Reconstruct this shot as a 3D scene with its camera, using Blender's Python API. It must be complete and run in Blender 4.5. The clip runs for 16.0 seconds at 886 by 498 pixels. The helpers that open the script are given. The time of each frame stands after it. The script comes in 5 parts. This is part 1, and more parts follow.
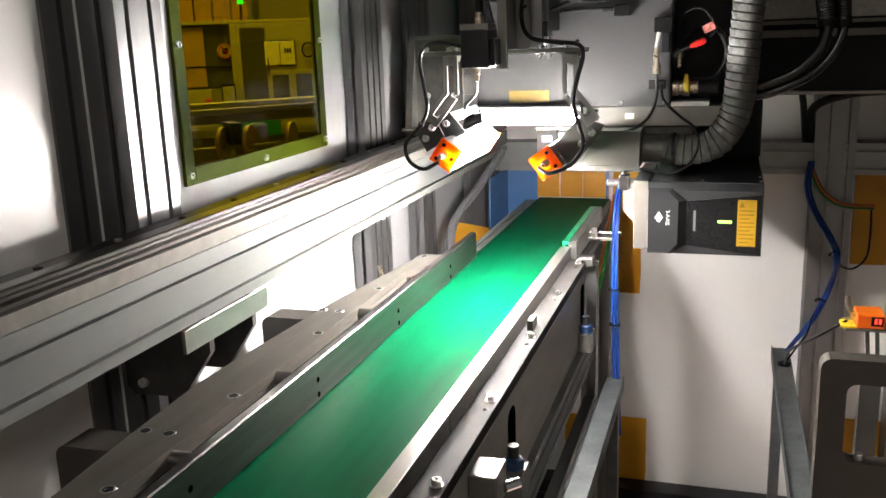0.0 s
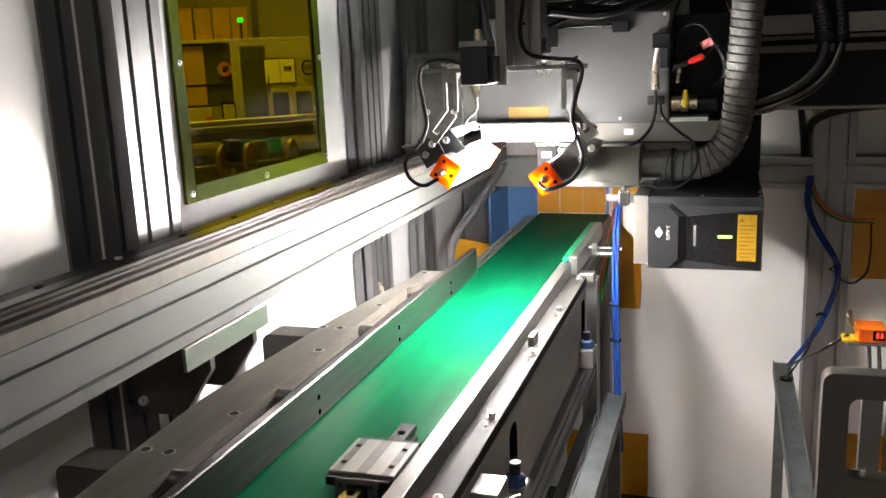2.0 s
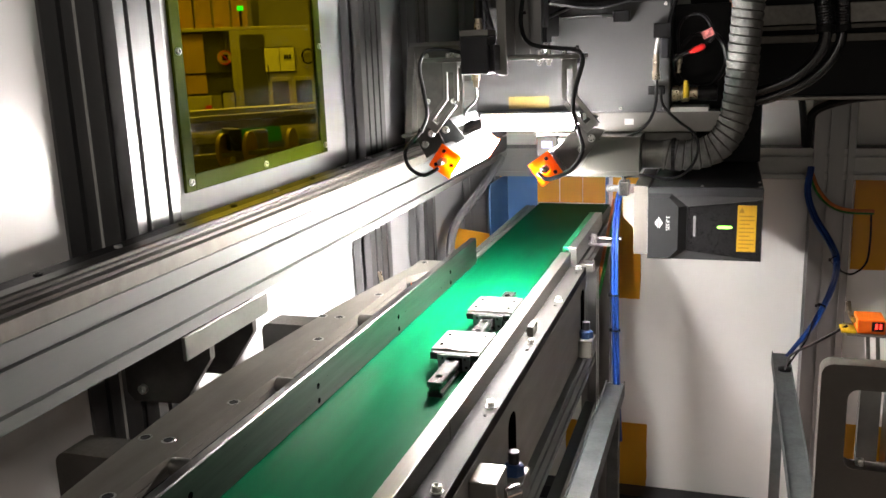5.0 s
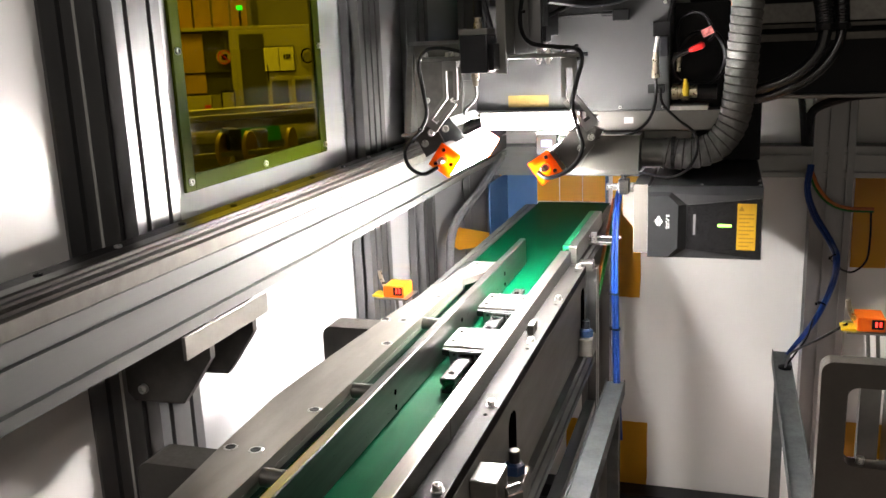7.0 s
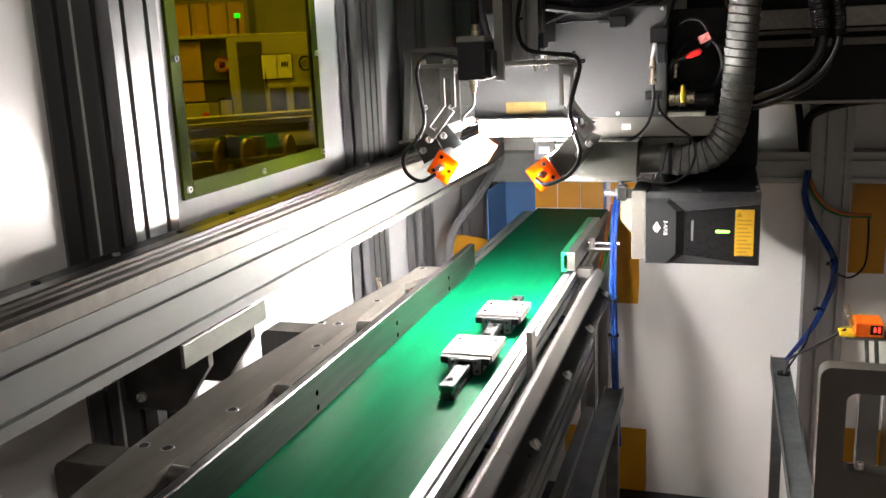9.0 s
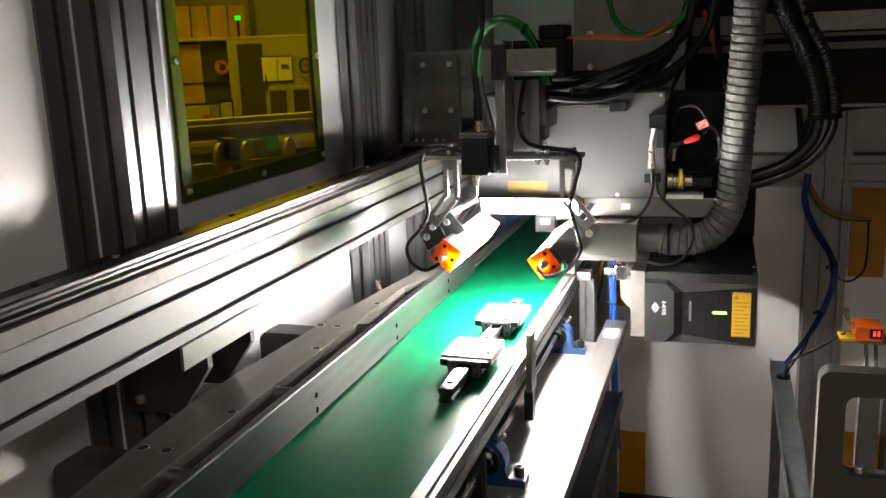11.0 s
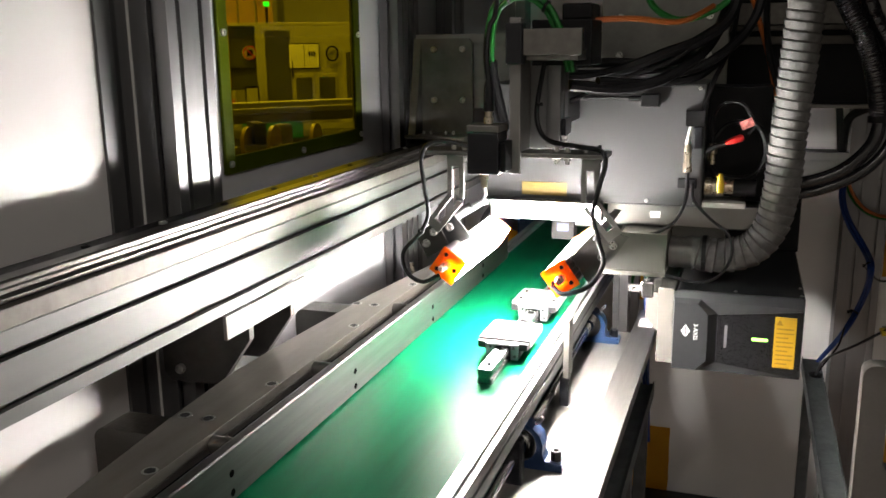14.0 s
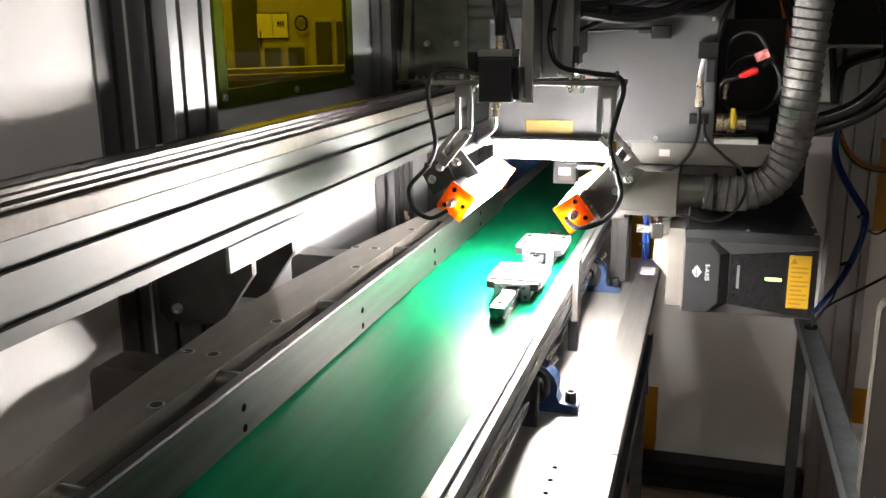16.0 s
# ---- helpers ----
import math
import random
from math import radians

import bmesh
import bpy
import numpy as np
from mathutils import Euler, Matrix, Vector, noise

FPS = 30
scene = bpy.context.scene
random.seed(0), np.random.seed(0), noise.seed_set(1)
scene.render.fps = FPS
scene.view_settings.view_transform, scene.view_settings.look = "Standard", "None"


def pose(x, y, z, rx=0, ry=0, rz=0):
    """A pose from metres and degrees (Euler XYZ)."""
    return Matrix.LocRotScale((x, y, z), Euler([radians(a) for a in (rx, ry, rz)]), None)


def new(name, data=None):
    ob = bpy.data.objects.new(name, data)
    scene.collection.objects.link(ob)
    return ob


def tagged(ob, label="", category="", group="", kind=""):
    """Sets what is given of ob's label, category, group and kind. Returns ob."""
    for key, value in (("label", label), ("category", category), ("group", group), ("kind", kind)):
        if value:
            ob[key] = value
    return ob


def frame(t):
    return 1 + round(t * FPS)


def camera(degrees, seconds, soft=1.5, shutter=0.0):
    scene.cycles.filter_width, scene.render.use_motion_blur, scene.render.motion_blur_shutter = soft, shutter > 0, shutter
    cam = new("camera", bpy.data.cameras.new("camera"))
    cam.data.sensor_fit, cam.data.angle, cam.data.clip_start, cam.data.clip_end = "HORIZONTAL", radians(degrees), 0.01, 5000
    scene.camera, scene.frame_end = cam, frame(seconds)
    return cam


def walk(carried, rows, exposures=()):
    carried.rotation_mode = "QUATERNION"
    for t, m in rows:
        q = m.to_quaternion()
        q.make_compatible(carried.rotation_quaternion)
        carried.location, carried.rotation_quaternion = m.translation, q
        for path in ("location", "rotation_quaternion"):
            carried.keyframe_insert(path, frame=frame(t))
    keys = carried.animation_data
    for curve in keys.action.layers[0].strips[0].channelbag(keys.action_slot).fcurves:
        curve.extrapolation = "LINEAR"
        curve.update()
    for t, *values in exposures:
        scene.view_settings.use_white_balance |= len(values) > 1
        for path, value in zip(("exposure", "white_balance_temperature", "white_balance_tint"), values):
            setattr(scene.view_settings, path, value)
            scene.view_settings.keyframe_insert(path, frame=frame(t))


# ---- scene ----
# ---- camera and its path (x right, y along the belt, z up; eye 1.4 m over the floor) ----
cam = camera(53.19, 16.0, soft=1.5, shutter=0.4)
PATH = [
    (0, 0.0000, 0.0000, 1.4000, 17.551, -13.565, 1.949),
    (0.5, 0.0000, 0.0000, 1.4000, 17.678, -13.165, 2.160),
    (1, 0.0000, 0.0000, 1.4000, 17.715, -12.832, 2.297),
    (1.5, 0.0000, 0.0000, 1.4000, 17.635, -12.609, 2.362),
    (2, 0.0000, 0.0000, 1.4000, 17.507, -12.510, 2.247),
    (2.5, 0.0000, 0.0000, 1.4000, 17.433, -12.590, 2.078),
    (3, 0.0000, 0.0000, 1.4000, 17.499, -12.821, 2.035),
    (3.5, 0.0000, 0.0000, 1.4000, 17.500, -12.991, 2.032),
    (4, 0.0000, 0.0000, 1.4000, 17.518, -13.097, 2.022),
    (6.5, 0.0000, 0.0000, 1.4000, 17.547, -13.222, 2.122),
    (7, 0.0000, 0.0000, 1.4000, 17.491, -13.244, 2.190),
    (7.5, 0.0000, 0.0000, 1.4000, 17.503, -13.083, 2.185),
    (8, 0.0000, 0.0000, 1.4000, 17.537, -12.897, 2.280),
    (8.5, 0.0000, 0.0000, 1.4000, 17.453, -12.818, 2.274),
    (9, 0.0000, 0.0000, 1.4000, 17.339, -12.808, 2.353),
    (11.5, 0.0000, 0.0000, 1.4000, 17.345, -12.613, 2.182),
    (12, 0.0000, 0.0000, 1.4000, 17.309, -12.676, 2.162),
    (12.5, 0.0000, 0.0000, 1.4000, 17.416, -12.682, 1.952),
    (13, 0.0000, 0.0000, 1.4000, 17.794, -12.695, 1.774),
    (13.5, -0.0058, 0.0018, 1.3955, 18.142, -12.717, 1.361),
    (14, -0.0338, -0.0057, 1.3799, 18.825, -12.977, 0.676),
    (14.5, -0.0675, -0.0027, 1.3580, 18.531, -13.222, -0.276),
    (15, -0.0810, 0.0037, 1.3389, 18.058, -13.731, -0.429),
    (15.5, -0.0915, 0.0109, 1.3231, 17.427, -14.222, 0.000),
    (16, -0.0973, 0.0156, 1.3146, 16.626, -14.368, 0.593),
]
walk(cam, [(t, pose(x, y, z, 90 + pitch, roll, yaw)) for t, x, y, z, yaw, pitch, roll in PATH], exposures=[(0.0, 0.22), (16.0, 0.22)])

# ---- world, hall and fill lights ----
world = bpy.data.worlds.new("world")
scene.world = world
world.use_nodes = True
world.node_tree.nodes["Background"].inputs[0].default_value = (0.6, 0.7, 0.8, 1)
world.node_tree.nodes["Background"].inputs[1].default_value = 0.05
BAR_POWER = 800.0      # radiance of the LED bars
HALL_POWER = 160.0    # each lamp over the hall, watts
FILL_POWER = 50.0     # each added fill lamp on the operator's side


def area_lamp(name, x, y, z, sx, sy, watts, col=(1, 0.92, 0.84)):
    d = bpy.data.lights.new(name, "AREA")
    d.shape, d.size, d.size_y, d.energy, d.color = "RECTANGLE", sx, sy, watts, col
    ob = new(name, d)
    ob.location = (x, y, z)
    return tagged(ob, "white area lamp out of view, for hall light and fill", "lamp")


# Last two are fill lamps, added out of view to lift the dark areas.
for lx, ly, watts in ((-5.5, 4.0, HALL_POWER), (-3.5, 6.0, HALL_POWER), (-5.0, 8.0, HALL_POWER), (-1.2, -3.8, FILL_POWER), (3.2, -2.4, FILL_POWER * 2)):
    area_lamp("unseen_lamp", lx, ly, 4.3, 1.6, 0.3, watts)

# ---- materials ----


def mat(name, col, rough=0.5, metal=0.0, var=0.15, scale=30.0, bump=0.05, bscale=200.0, stretch=(1, 1, 1), rvar=0.15, coat=0.0, spec=0.5, island=0.0):
    m = bpy.data.materials.new(name)
    m.use_nodes = True
    nt = m.node_tree
    b = nt.nodes["Principled BSDF"]
    L = nt.links.new
    tc = nt.nodes.new("ShaderNodeTexCoord")
    mp = nt.nodes.new("ShaderNodeMapping")
    mp.inputs["Scale"].default_value = stretch
    L(tc.outputs["Object"], mp.inputs["Vector"])
    n1 = nt.nodes.new("ShaderNodeTexNoise")
    n1.inputs["Scale"].default_value, n1.inputs["Detail"].default_value, n1.inputs["Roughness"].default_value = scale, 6, 0.6
    L(mp.outputs[0], n1.inputs["Vector"])
    n2 = nt.nodes.new("ShaderNodeTexNoise")
    n2.inputs["Scale"].default_value, n2.inputs["Detail"].default_value = bscale, 4
    L(mp.outputs[0], n2.inputs["Vector"])
    r = nt.nodes.new("ShaderNodeValToRGB")
    c0 = [max(0, c * (1 - var)) for c in col]
    c1 = [min(1, c * (1 + var)) for c in col]
    r.color_ramp.elements[0].position, r.color_ramp.elements[1].position = 0.3, 0.7
    r.color_ramp.elements[0].color, r.color_ramp.elements[1].color = (*c0, 1), (*c1, 1)
    L(n1.outputs[0], r.inputs[0])
    L(r.outputs[0], b.inputs["Base Color"])
    mr = nt.nodes.new("ShaderNodeMapRange")
    mr.inputs[3].default_value, mr.inputs[4].default_value = max(0.03, rough - rvar), min(1, rough + rvar)
    L(n2.outputs[0], mr.inputs[0])
    L(mr.outputs[0], b.inputs["Roughness"])
    b.inputs["Metallic"].default_value = metal
    b.inputs["Specular IOR Level"].default_value = spec
    b.inputs["Coat Weight"].default_value = coat
    if bump:
        bp = nt.nodes.new("ShaderNodeBump")
        bp.inputs["Strength"].default_value, bp.inputs["Distance"].default_value = bump, 0.002
        L(n2.outputs[0], bp.inputs["Height"])
        L(bp.outputs[0], b.inputs["Normal"])
    return m


def glow(name, col, power):
    m = bpy.data.materials.new(name)
    m.use_nodes = True
    b = m.node_tree.nodes["Principled BSDF"]
    b.inputs["Base Color"].default_value = (*col, 1)
    b.inputs["Emission Color"].default_value = (*col, 1)
    b.inputs["Emission Strength"].default_value = power
    return m


def tinted(name, col, gloss_rough=0.05, gloss=0.04):
    m = bpy.data.materials.new(name)
    m.use_nodes = True
    nt = m.node_tree
    nt.nodes.remove(nt.nodes["Principled BSDF"])
    tr = nt.nodes.new("ShaderNodeBsdfTransparent")
    tr.inputs[0].default_value = (*col, 1)
    gl = nt.nodes.new("ShaderNodeBsdfGlossy")
    gl.inputs["Roughness"].default_value = gloss_rough
    mx = nt.nodes.new("ShaderNodeMixShader")
    mx.inputs[0].default_value = gloss
    nt.links.new(tr.outputs[0], mx.inputs[1])
    nt.links.new(gl.outputs[0], mx.inputs[2])
    nt.links.new(mx.outputs[0], nt.nodes["Material Output"].inputs[0])
    return m


def film(name, col, through_col, mix=0.5):
    """Sheet that lets light through, scattered."""
    m = bpy.data.materials.new(name)
    m.use_nodes = True
    nt = m.node_tree
    b = nt.nodes["Principled BSDF"]
    b.inputs["Base Color"].default_value = (*col, 1)
    b.inputs["Roughness"].default_value = 0.3
    n = nt.nodes.new("ShaderNodeTexNoise")
    n.inputs["Scale"].default_value = 25
    bp = nt.nodes.new("ShaderNodeBump")
    bp.inputs["Strength"].default_value, bp.inputs["Distance"].default_value = 0.3, 0.004
    nt.links.new(n.outputs[0], bp.inputs["Height"])
    nt.links.new(bp.outputs[0], b.inputs["Normal"])
    t = nt.nodes.new("ShaderNodeBsdfTranslucent")
    t.inputs[0].default_value = (*through_col, 1)
    mx = nt.nodes.new("ShaderNodeMixShader")
    mx.inputs[0].default_value = mix
    nt.links.new(b.outputs[0], mx.inputs[1])
    nt.links.new(t.outputs[0], mx.inputs[2])
    nt.links.new(mx.outputs[0], nt.nodes["Material Output"].inputs[0])
    return m


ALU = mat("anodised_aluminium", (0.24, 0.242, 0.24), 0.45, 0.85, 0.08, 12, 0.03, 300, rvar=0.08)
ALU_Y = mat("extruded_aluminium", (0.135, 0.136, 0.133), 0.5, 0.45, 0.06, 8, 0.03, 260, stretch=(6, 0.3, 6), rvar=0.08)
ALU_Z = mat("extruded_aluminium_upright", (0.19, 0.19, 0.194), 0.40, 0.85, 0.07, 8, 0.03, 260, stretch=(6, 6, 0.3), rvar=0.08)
STEEL = mat("ground_steel", (0.075, 0.070, 0.064), 0.34, 0.95, 0.14, 14, 0.0, 160, stretch=(6, 0.5, 6), rvar=0.08)
DARKBAR = mat("dark_ground_guide_bar", (0.10, 0.098, 0.095), 0.30, 0.95, 0.25, 18, 0.02, 160, stretch=(5, 0.3, 5), rvar=0.06)
STEEL_R = mat("rolled_steel_strip", (0.12, 0.109, 0.097), 0.55, 0.5, 0.25, 45, 0.08, 240, rvar=0.12)
PUSHSTEEL = mat("ground_pusher_steel", (0.24, 0.222, 0.20), 0.32, 0.8, 0.2, 9, 0.02, 200, stretch=(3, 0.6, 3), rvar=0.07)
PLATE = mat("ground_guide_plate", (0.20, 0.192, 0.182), 0.55, 0.5, 0.16, 10, 0.02, 160, stretch=(4, 0.6, 4), rvar=0.08)
WPSTEEL = mat("ground_carriage_steel", (0.16, 0.157, 0.15), 0.42, 0.75, 0.12, 20, 0.03, 220)
WPRAIL = mat("ground_guide_rail", (0.10, 0.10, 0.10), 0.25, 0.95, 0.08, 30, 0.02, 300, rvar=0.06)
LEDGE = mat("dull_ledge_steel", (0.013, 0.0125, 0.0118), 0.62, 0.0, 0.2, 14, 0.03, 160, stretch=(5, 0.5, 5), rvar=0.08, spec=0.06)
# Near-black patches, painted in place of the shade inside holes and slots.
HOLE = mat("hole_black_patch", (0.0012, 0.0012, 0.0012), 0.9, 0, 0.1, 30, 0, spec=0.0)
STEEL_D = mat("dark_steel", (0.15, 0.143, 0.134), 0.34, 0.9, 0.16, 18, 0.02, 160, stretch=(5, 0.3, 5), rvar=0.06)
BRACKET = mat("oiled_steel_plate", (0.07, 0.066, 0.062), 0.45, 0.75, 0.4, 14, 0.06, 200)
STAINLESS = mat("stainless_sheet", (0.19, 0.186, 0.175), 0.36, 0.9, 0.12, 20, 0.04, 220)
MILL = mat("mill_finish_plate", (0.14, 0.14, 0.13), 0.42, 0.85, 0.4, 9, 0.06, 120)
GALV = mat("galvanised_steel", (0.080, 0.087, 0.090), 0.52, 0.7, 0.25, 28, 0.03, 200)
ARM = mat("bare_sheet", (0.19, 0.186, 0.178), 0.4, 0.35, 0.1, 20, 0.03, 220)
LABEL_D = mat("darker_amber_label", (0.20, 0.135, 0.008), 0.5, 0, 0.15, 60, 0.02)
CHROME = mat("polished_rail", (0.72, 0.72, 0.72), 0.16, 1.0, 0.05, 30, 0.02, 300, rvar=0.08)
BOLT = mat("zinc_bolt", (0.55, 0.55, 0.53), 0.3, 0.95, 0.15, 80, 0.03, 400)
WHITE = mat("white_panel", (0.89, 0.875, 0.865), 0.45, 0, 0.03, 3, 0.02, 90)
PAINT = mat("pale_glossy_panel", (0.52, 0.513, 0.51), 0.25, 0, 0.03, 3, 0.02, 350, rvar=0.03, spec=0.2)
# Darker than PAINT, to offset the strong bar light round the window.
SLATE_DIM = mat("blue_grey_panel_dimmed", (0.40, 0.405, 0.42), 0.40, 0, 0.05, 4, 0.03, 350, rvar=0.06)
BOXGREY = mat("grey_powder_coat", (0.040, 0.041, 0.0425), 0.45, 0.1, 0.06, 5, 0.12, 700)
CREAM = mat("cream_coated_plate", (0.08, 0.0755, 0.067), 0.4, 0, 0.08, 10, 0.03, 200)
FRAMEGREY = mat("warm_grey_plate", (0.042, 0.038, 0.033), 0.5, 0.3, 0.12, 15, 0.05, 200)
BLACK = mat("black_plastic", (0.0045, 0.0045, 0.005), 0.5, 0, 0.2, 40, 0.05, 300, spec=0.15)
BLACKMET = mat("black_anodised", (0.008, 0.0085, 0.011), 0.38, 0.1, 0.15, 40, 0.03, 400, spec=0.35)
HEADGREY = mat("charcoal_cover", (0.0125, 0.013, 0.014), 0.40, 0, 0.08, 30, 0.10, 900, spec=0.35)
HEADBLK = mat("matt_black_cover", (0.006, 0.006, 0.0066), 0.3, 0, 0.1, 30, 0.04, 900, spec=0.35)
HEADLITE = mat("mid_grey_cover", (0.026, 0.0265, 0.028), 0.38, 0, 0.08, 30, 0.08, 900)
RUBBER = mat("black_cable", (0.005, 0.005, 0.0058), 0.45, 0, 0.15, 90, 0.02, 300, spec=0.2)
HOSE = mat("grey_foil_hose", (0.070, 0.069, 0.066), 0.6, 0.0, 0.4, 50, 0.9, 70, spec=0.3)
BELT = mat("green_belt", (0.0006, 0.042, 0.017), 0.40, 0, 0.18, 6, 0.10, 900, stretch=(8, 0.5, 1), rvar=0.07, spec=0.010)
BELT_EDGE = mat("green_plastic", (0.003, 0.18, 0.07), 0.4, 0, 0.05, 20, 0.02)
ORANGE = film("orange_acrylic", (0.80, 0.17, 0.015), (1.0, 0.30, 0.015), 0.75)
AMBER = film("amber_film", (0.66, 0.33, 0.02), (0.8, 0.42, 0.02), 0.35)
BLUEPAINT = mat("blue_cast_housing", (0.008, 0.028, 0.085), 0.4, 0.1, 0.15, 60, 0.15, 150)
BLUECAB = mat("blue_cable", (0.003, 0.028, 0.16), 0.38, 0, 0.1, 60, 0.02)
BLUEFILM = mat("blue_side_sheet", (0.05, 0.13, 0.30), 0.4, 0, 0.12, 6, 0.03)
GREENCAB = mat("green_cable", (0.010, 0.12, 0.018), 0.38, 0, 0.1, 60, 0.02, spec=0.3)
ORANGECAB = mat("orange_cable", (0.42, 0.11, 0.02), 0.4, 0, 0.1, 60, 0.02)
SENSOR = mat("orange_sensor_case", (0.55, 0.095, 0.006), 0.38, 0, 0.06, 40, 0.02, spec=0.3)
YELLOWTAG = mat("yellow_plastic", (0.52, 0.37, 0.012), 0.4, 0, 0.06, 40, 0.02)
LABEL = mat("amber_warning_label", (0.36, 0.205, 0.010), 0.4, 0, 0.06, 40, 0.02)
LABELINK = mat("label_print", (0.20, 0.11, 0.008), 0.5, 0, 0.05, 40, 0)
PRINT = mat("silver_print", (0.62, 0.62, 0.62), 0.4, 0.3, 0.03, 40, 0)
PRINTDIM = mat("dim_print", (0.16, 0.16, 0.16), 0.4, 0.2, 0.03, 40, 0)
RED = mat("red_plastic", (0.62, 0.02, 0.02), 0.35, 0, 0.06, 40, 0.02)
REDTAG = mat("red_white_tag", (0.75, 0.16, 0.15), 0.5, 0, 0.9, 160, 0.02)
BRASS = mat("nickel_connector", (0.52, 0.46, 0.36), 0.3, 0.95, 0.1, 60, 0.02)
# White case with a near-black base, standing in for weaker bar light.
CASE_DIM = mat("white_case_dimmed", (0.011, 0.011, 0.0118), 0.5, 0, 0.03, 20, 0, spec=0.1)
STICKER = mat("white_sticker", (0.50, 0.50, 0.49), 0.5, 0, 0.03, 20, 0)
WOOD = mat("pale_floor_boards", (0.60, 0.44, 0.36), 0.5, 0, 0.15, 6, 0.05, 90, stretch=(1, 8, 1))
CONCRETE = mat("hall_floor", (0.30, 0.29, 0.27), 0.5, 0, 0.2, 2, 0.04, 60)
HALLWALL = mat("hall_wall", (0.50, 0.49, 0.46), 0.7, 0, 0.06, 1, 0.02, 40)
# Darker than the white panels so the unseen sheets bounce less light.
DARKPANEL = mat("bounce_dark_sheet", (0.13, 0.13, 0.128), 0.5, 0, 0.06, 4, 0.02, 80)
WINFRAME = mat("olive_acrylic_edge", (0.030, 0.040, 0.001), 0.5, 0, 0.05, 20, 0.0, rvar=0.02, spec=0.04)
WINDOW = tinted("amber_laser_window", (0.56, 0.49, 0.06))
LED = glow("led_diffuser", (1.0, 0.935, 0.885), BAR_POWER)
GREENLED = glow("green_indicator", (0.35, 1.0, 0.10), 4.0)
REDLED = glow("red_display", (1.0, 0.03, 0.02), 3.0)
GREENLAMP = glow("green_stack_lamp", (0.01, 1.0, 0.60), 4.0)
BLUELCD = glow("blue_display", (0.006, 0.016, 0.07), 3.0)
LEDEND = glow("cap_backlight", (1.0, 0.9, 0.75), 25.0)
NOTICE = mat("paper_notice", (0.85, 0.85, 0.80), 0.6, 0, 0.04, 20, 0)
MACHINE = mat("ivory_machine_paint", (0.40, 0.39, 0.34), 0.5, 0, 0.08, 4, 0.02)
SMOKED = mat("smoked_door_pane", (0.07, 0.07, 0.075), 0.2, 0, 0.3, 3, 0.0)
CARTON = mat("brown_carton", (0.42, 0.27, 0.13), 0.7, 0, 0.2, 4, 0.03)
RACKORANGE = mat("orange_rack_beam", (0.75, 0.16, 0.04), 0.5, 0, 0.06, 20, 0.02)

# ---- mesh helpers: all in world metres; Thing.part() shifts to the thing's base ----


class Thing:
    def __init__(self, name, base=(0, 0, 0), label="", category="", group="", kind=""):
        self.base = Vector(base)
        self.root = tagged(new(name), label, category, group, kind)
        self.root.location = self.base
        self.root.empty_display_size = 0.02

    def part(self, name, bm, material, parent=None, label="", smooth=False):
        return link(name, bm, material, parent or self.root, self.base, label, smooth)


def link(name, bm, material, parent=None, base=(0, 0, 0), label="", smooth=False):
    bmesh.ops.recalc_face_normals(bm, faces=bm.faces[:])
    bm.transform(Matrix.Translation(-Vector(base)))
    me = bpy.data.meshes.new(name)
    bm.to_mesh(me)
    bm.free()
    if smooth:
        me.polygons.foreach_set("use_smooth", [True] * len(me.polygons))
        me.set_sharp_from_angle(angle=radians(40))
    me.materials.append(material)
    ob = new(name, me)
    ob.parent = parent
    if label:
        ob["label"] = label
    return ob


def solo(name, bm, material, label, category="", kind="", group="", base=(0, 0, 0), smooth=False):
    ob = link(name, bm, material, None, base, label, smooth)
    ob.location = base
    return tagged(ob, label, category, group, kind)


def box(bm, x0, x1, y0, y1, z0, z1, bevel=0.0, m=None):
    r = bmesh.ops.create_cube(bm, size=1)
    vs = r["verts"]
    bmesh.ops.transform(bm, verts=vs, matrix=Matrix.Translation(((x0 + x1) / 2, (y0 + y1) / 2, (z0 + z1) / 2)) @ Matrix.Diagonal((abs(x1 - x0), abs(y1 - y0), abs(z1 - z0), 1)))
    if bevel:
        es = list({e for v in vs for e in v.link_edges})
        bv = bmesh.ops.bevel(bm, geom=es, offset=bevel, segments=2, affect="EDGES", profile=0.5)
        vs = list({v for f in bv["faces"] for v in f.verts} | {v for v in vs if v.is_valid})
    if m is not None:
        bmesh.ops.transform(bm, verts=[v for v in vs if v.is_valid], matrix=m)
    return bm


def B(x0, x1, y0, y1, z0, z1, bevel=0.0):
    return box(bmesh.new(), x0, x1, y0, y1, z0, z1, bevel)


def extrude(bm, poly, axis, a, b):
    """A polygon pushed along an axis from a to b. poly: (x, z) for y, (x, y) for z, (y, z) for x."""
    def at(p, d):
        return {"y": (p[0], d, p[1]), "z": (p[0], p[1], d), "x": (d, p[0], p[1])}[axis]
    v0 = [bm.verts.new(at(p, a)) for p in poly]
    v1 = [bm.verts.new(at(p, b)) for p in poly]
    bm.faces.new(v0)
    bm.faces.new(v1[::-1])
    n = len(poly)
    for i in range(n):
        bm.faces.new((v0[i], v1[i], v1[(i + 1) % n], v0[(i + 1) % n]))
    return bm


def E(poly, axis, a, b):
    return extrude(bmesh.new(), poly, axis, a, b)


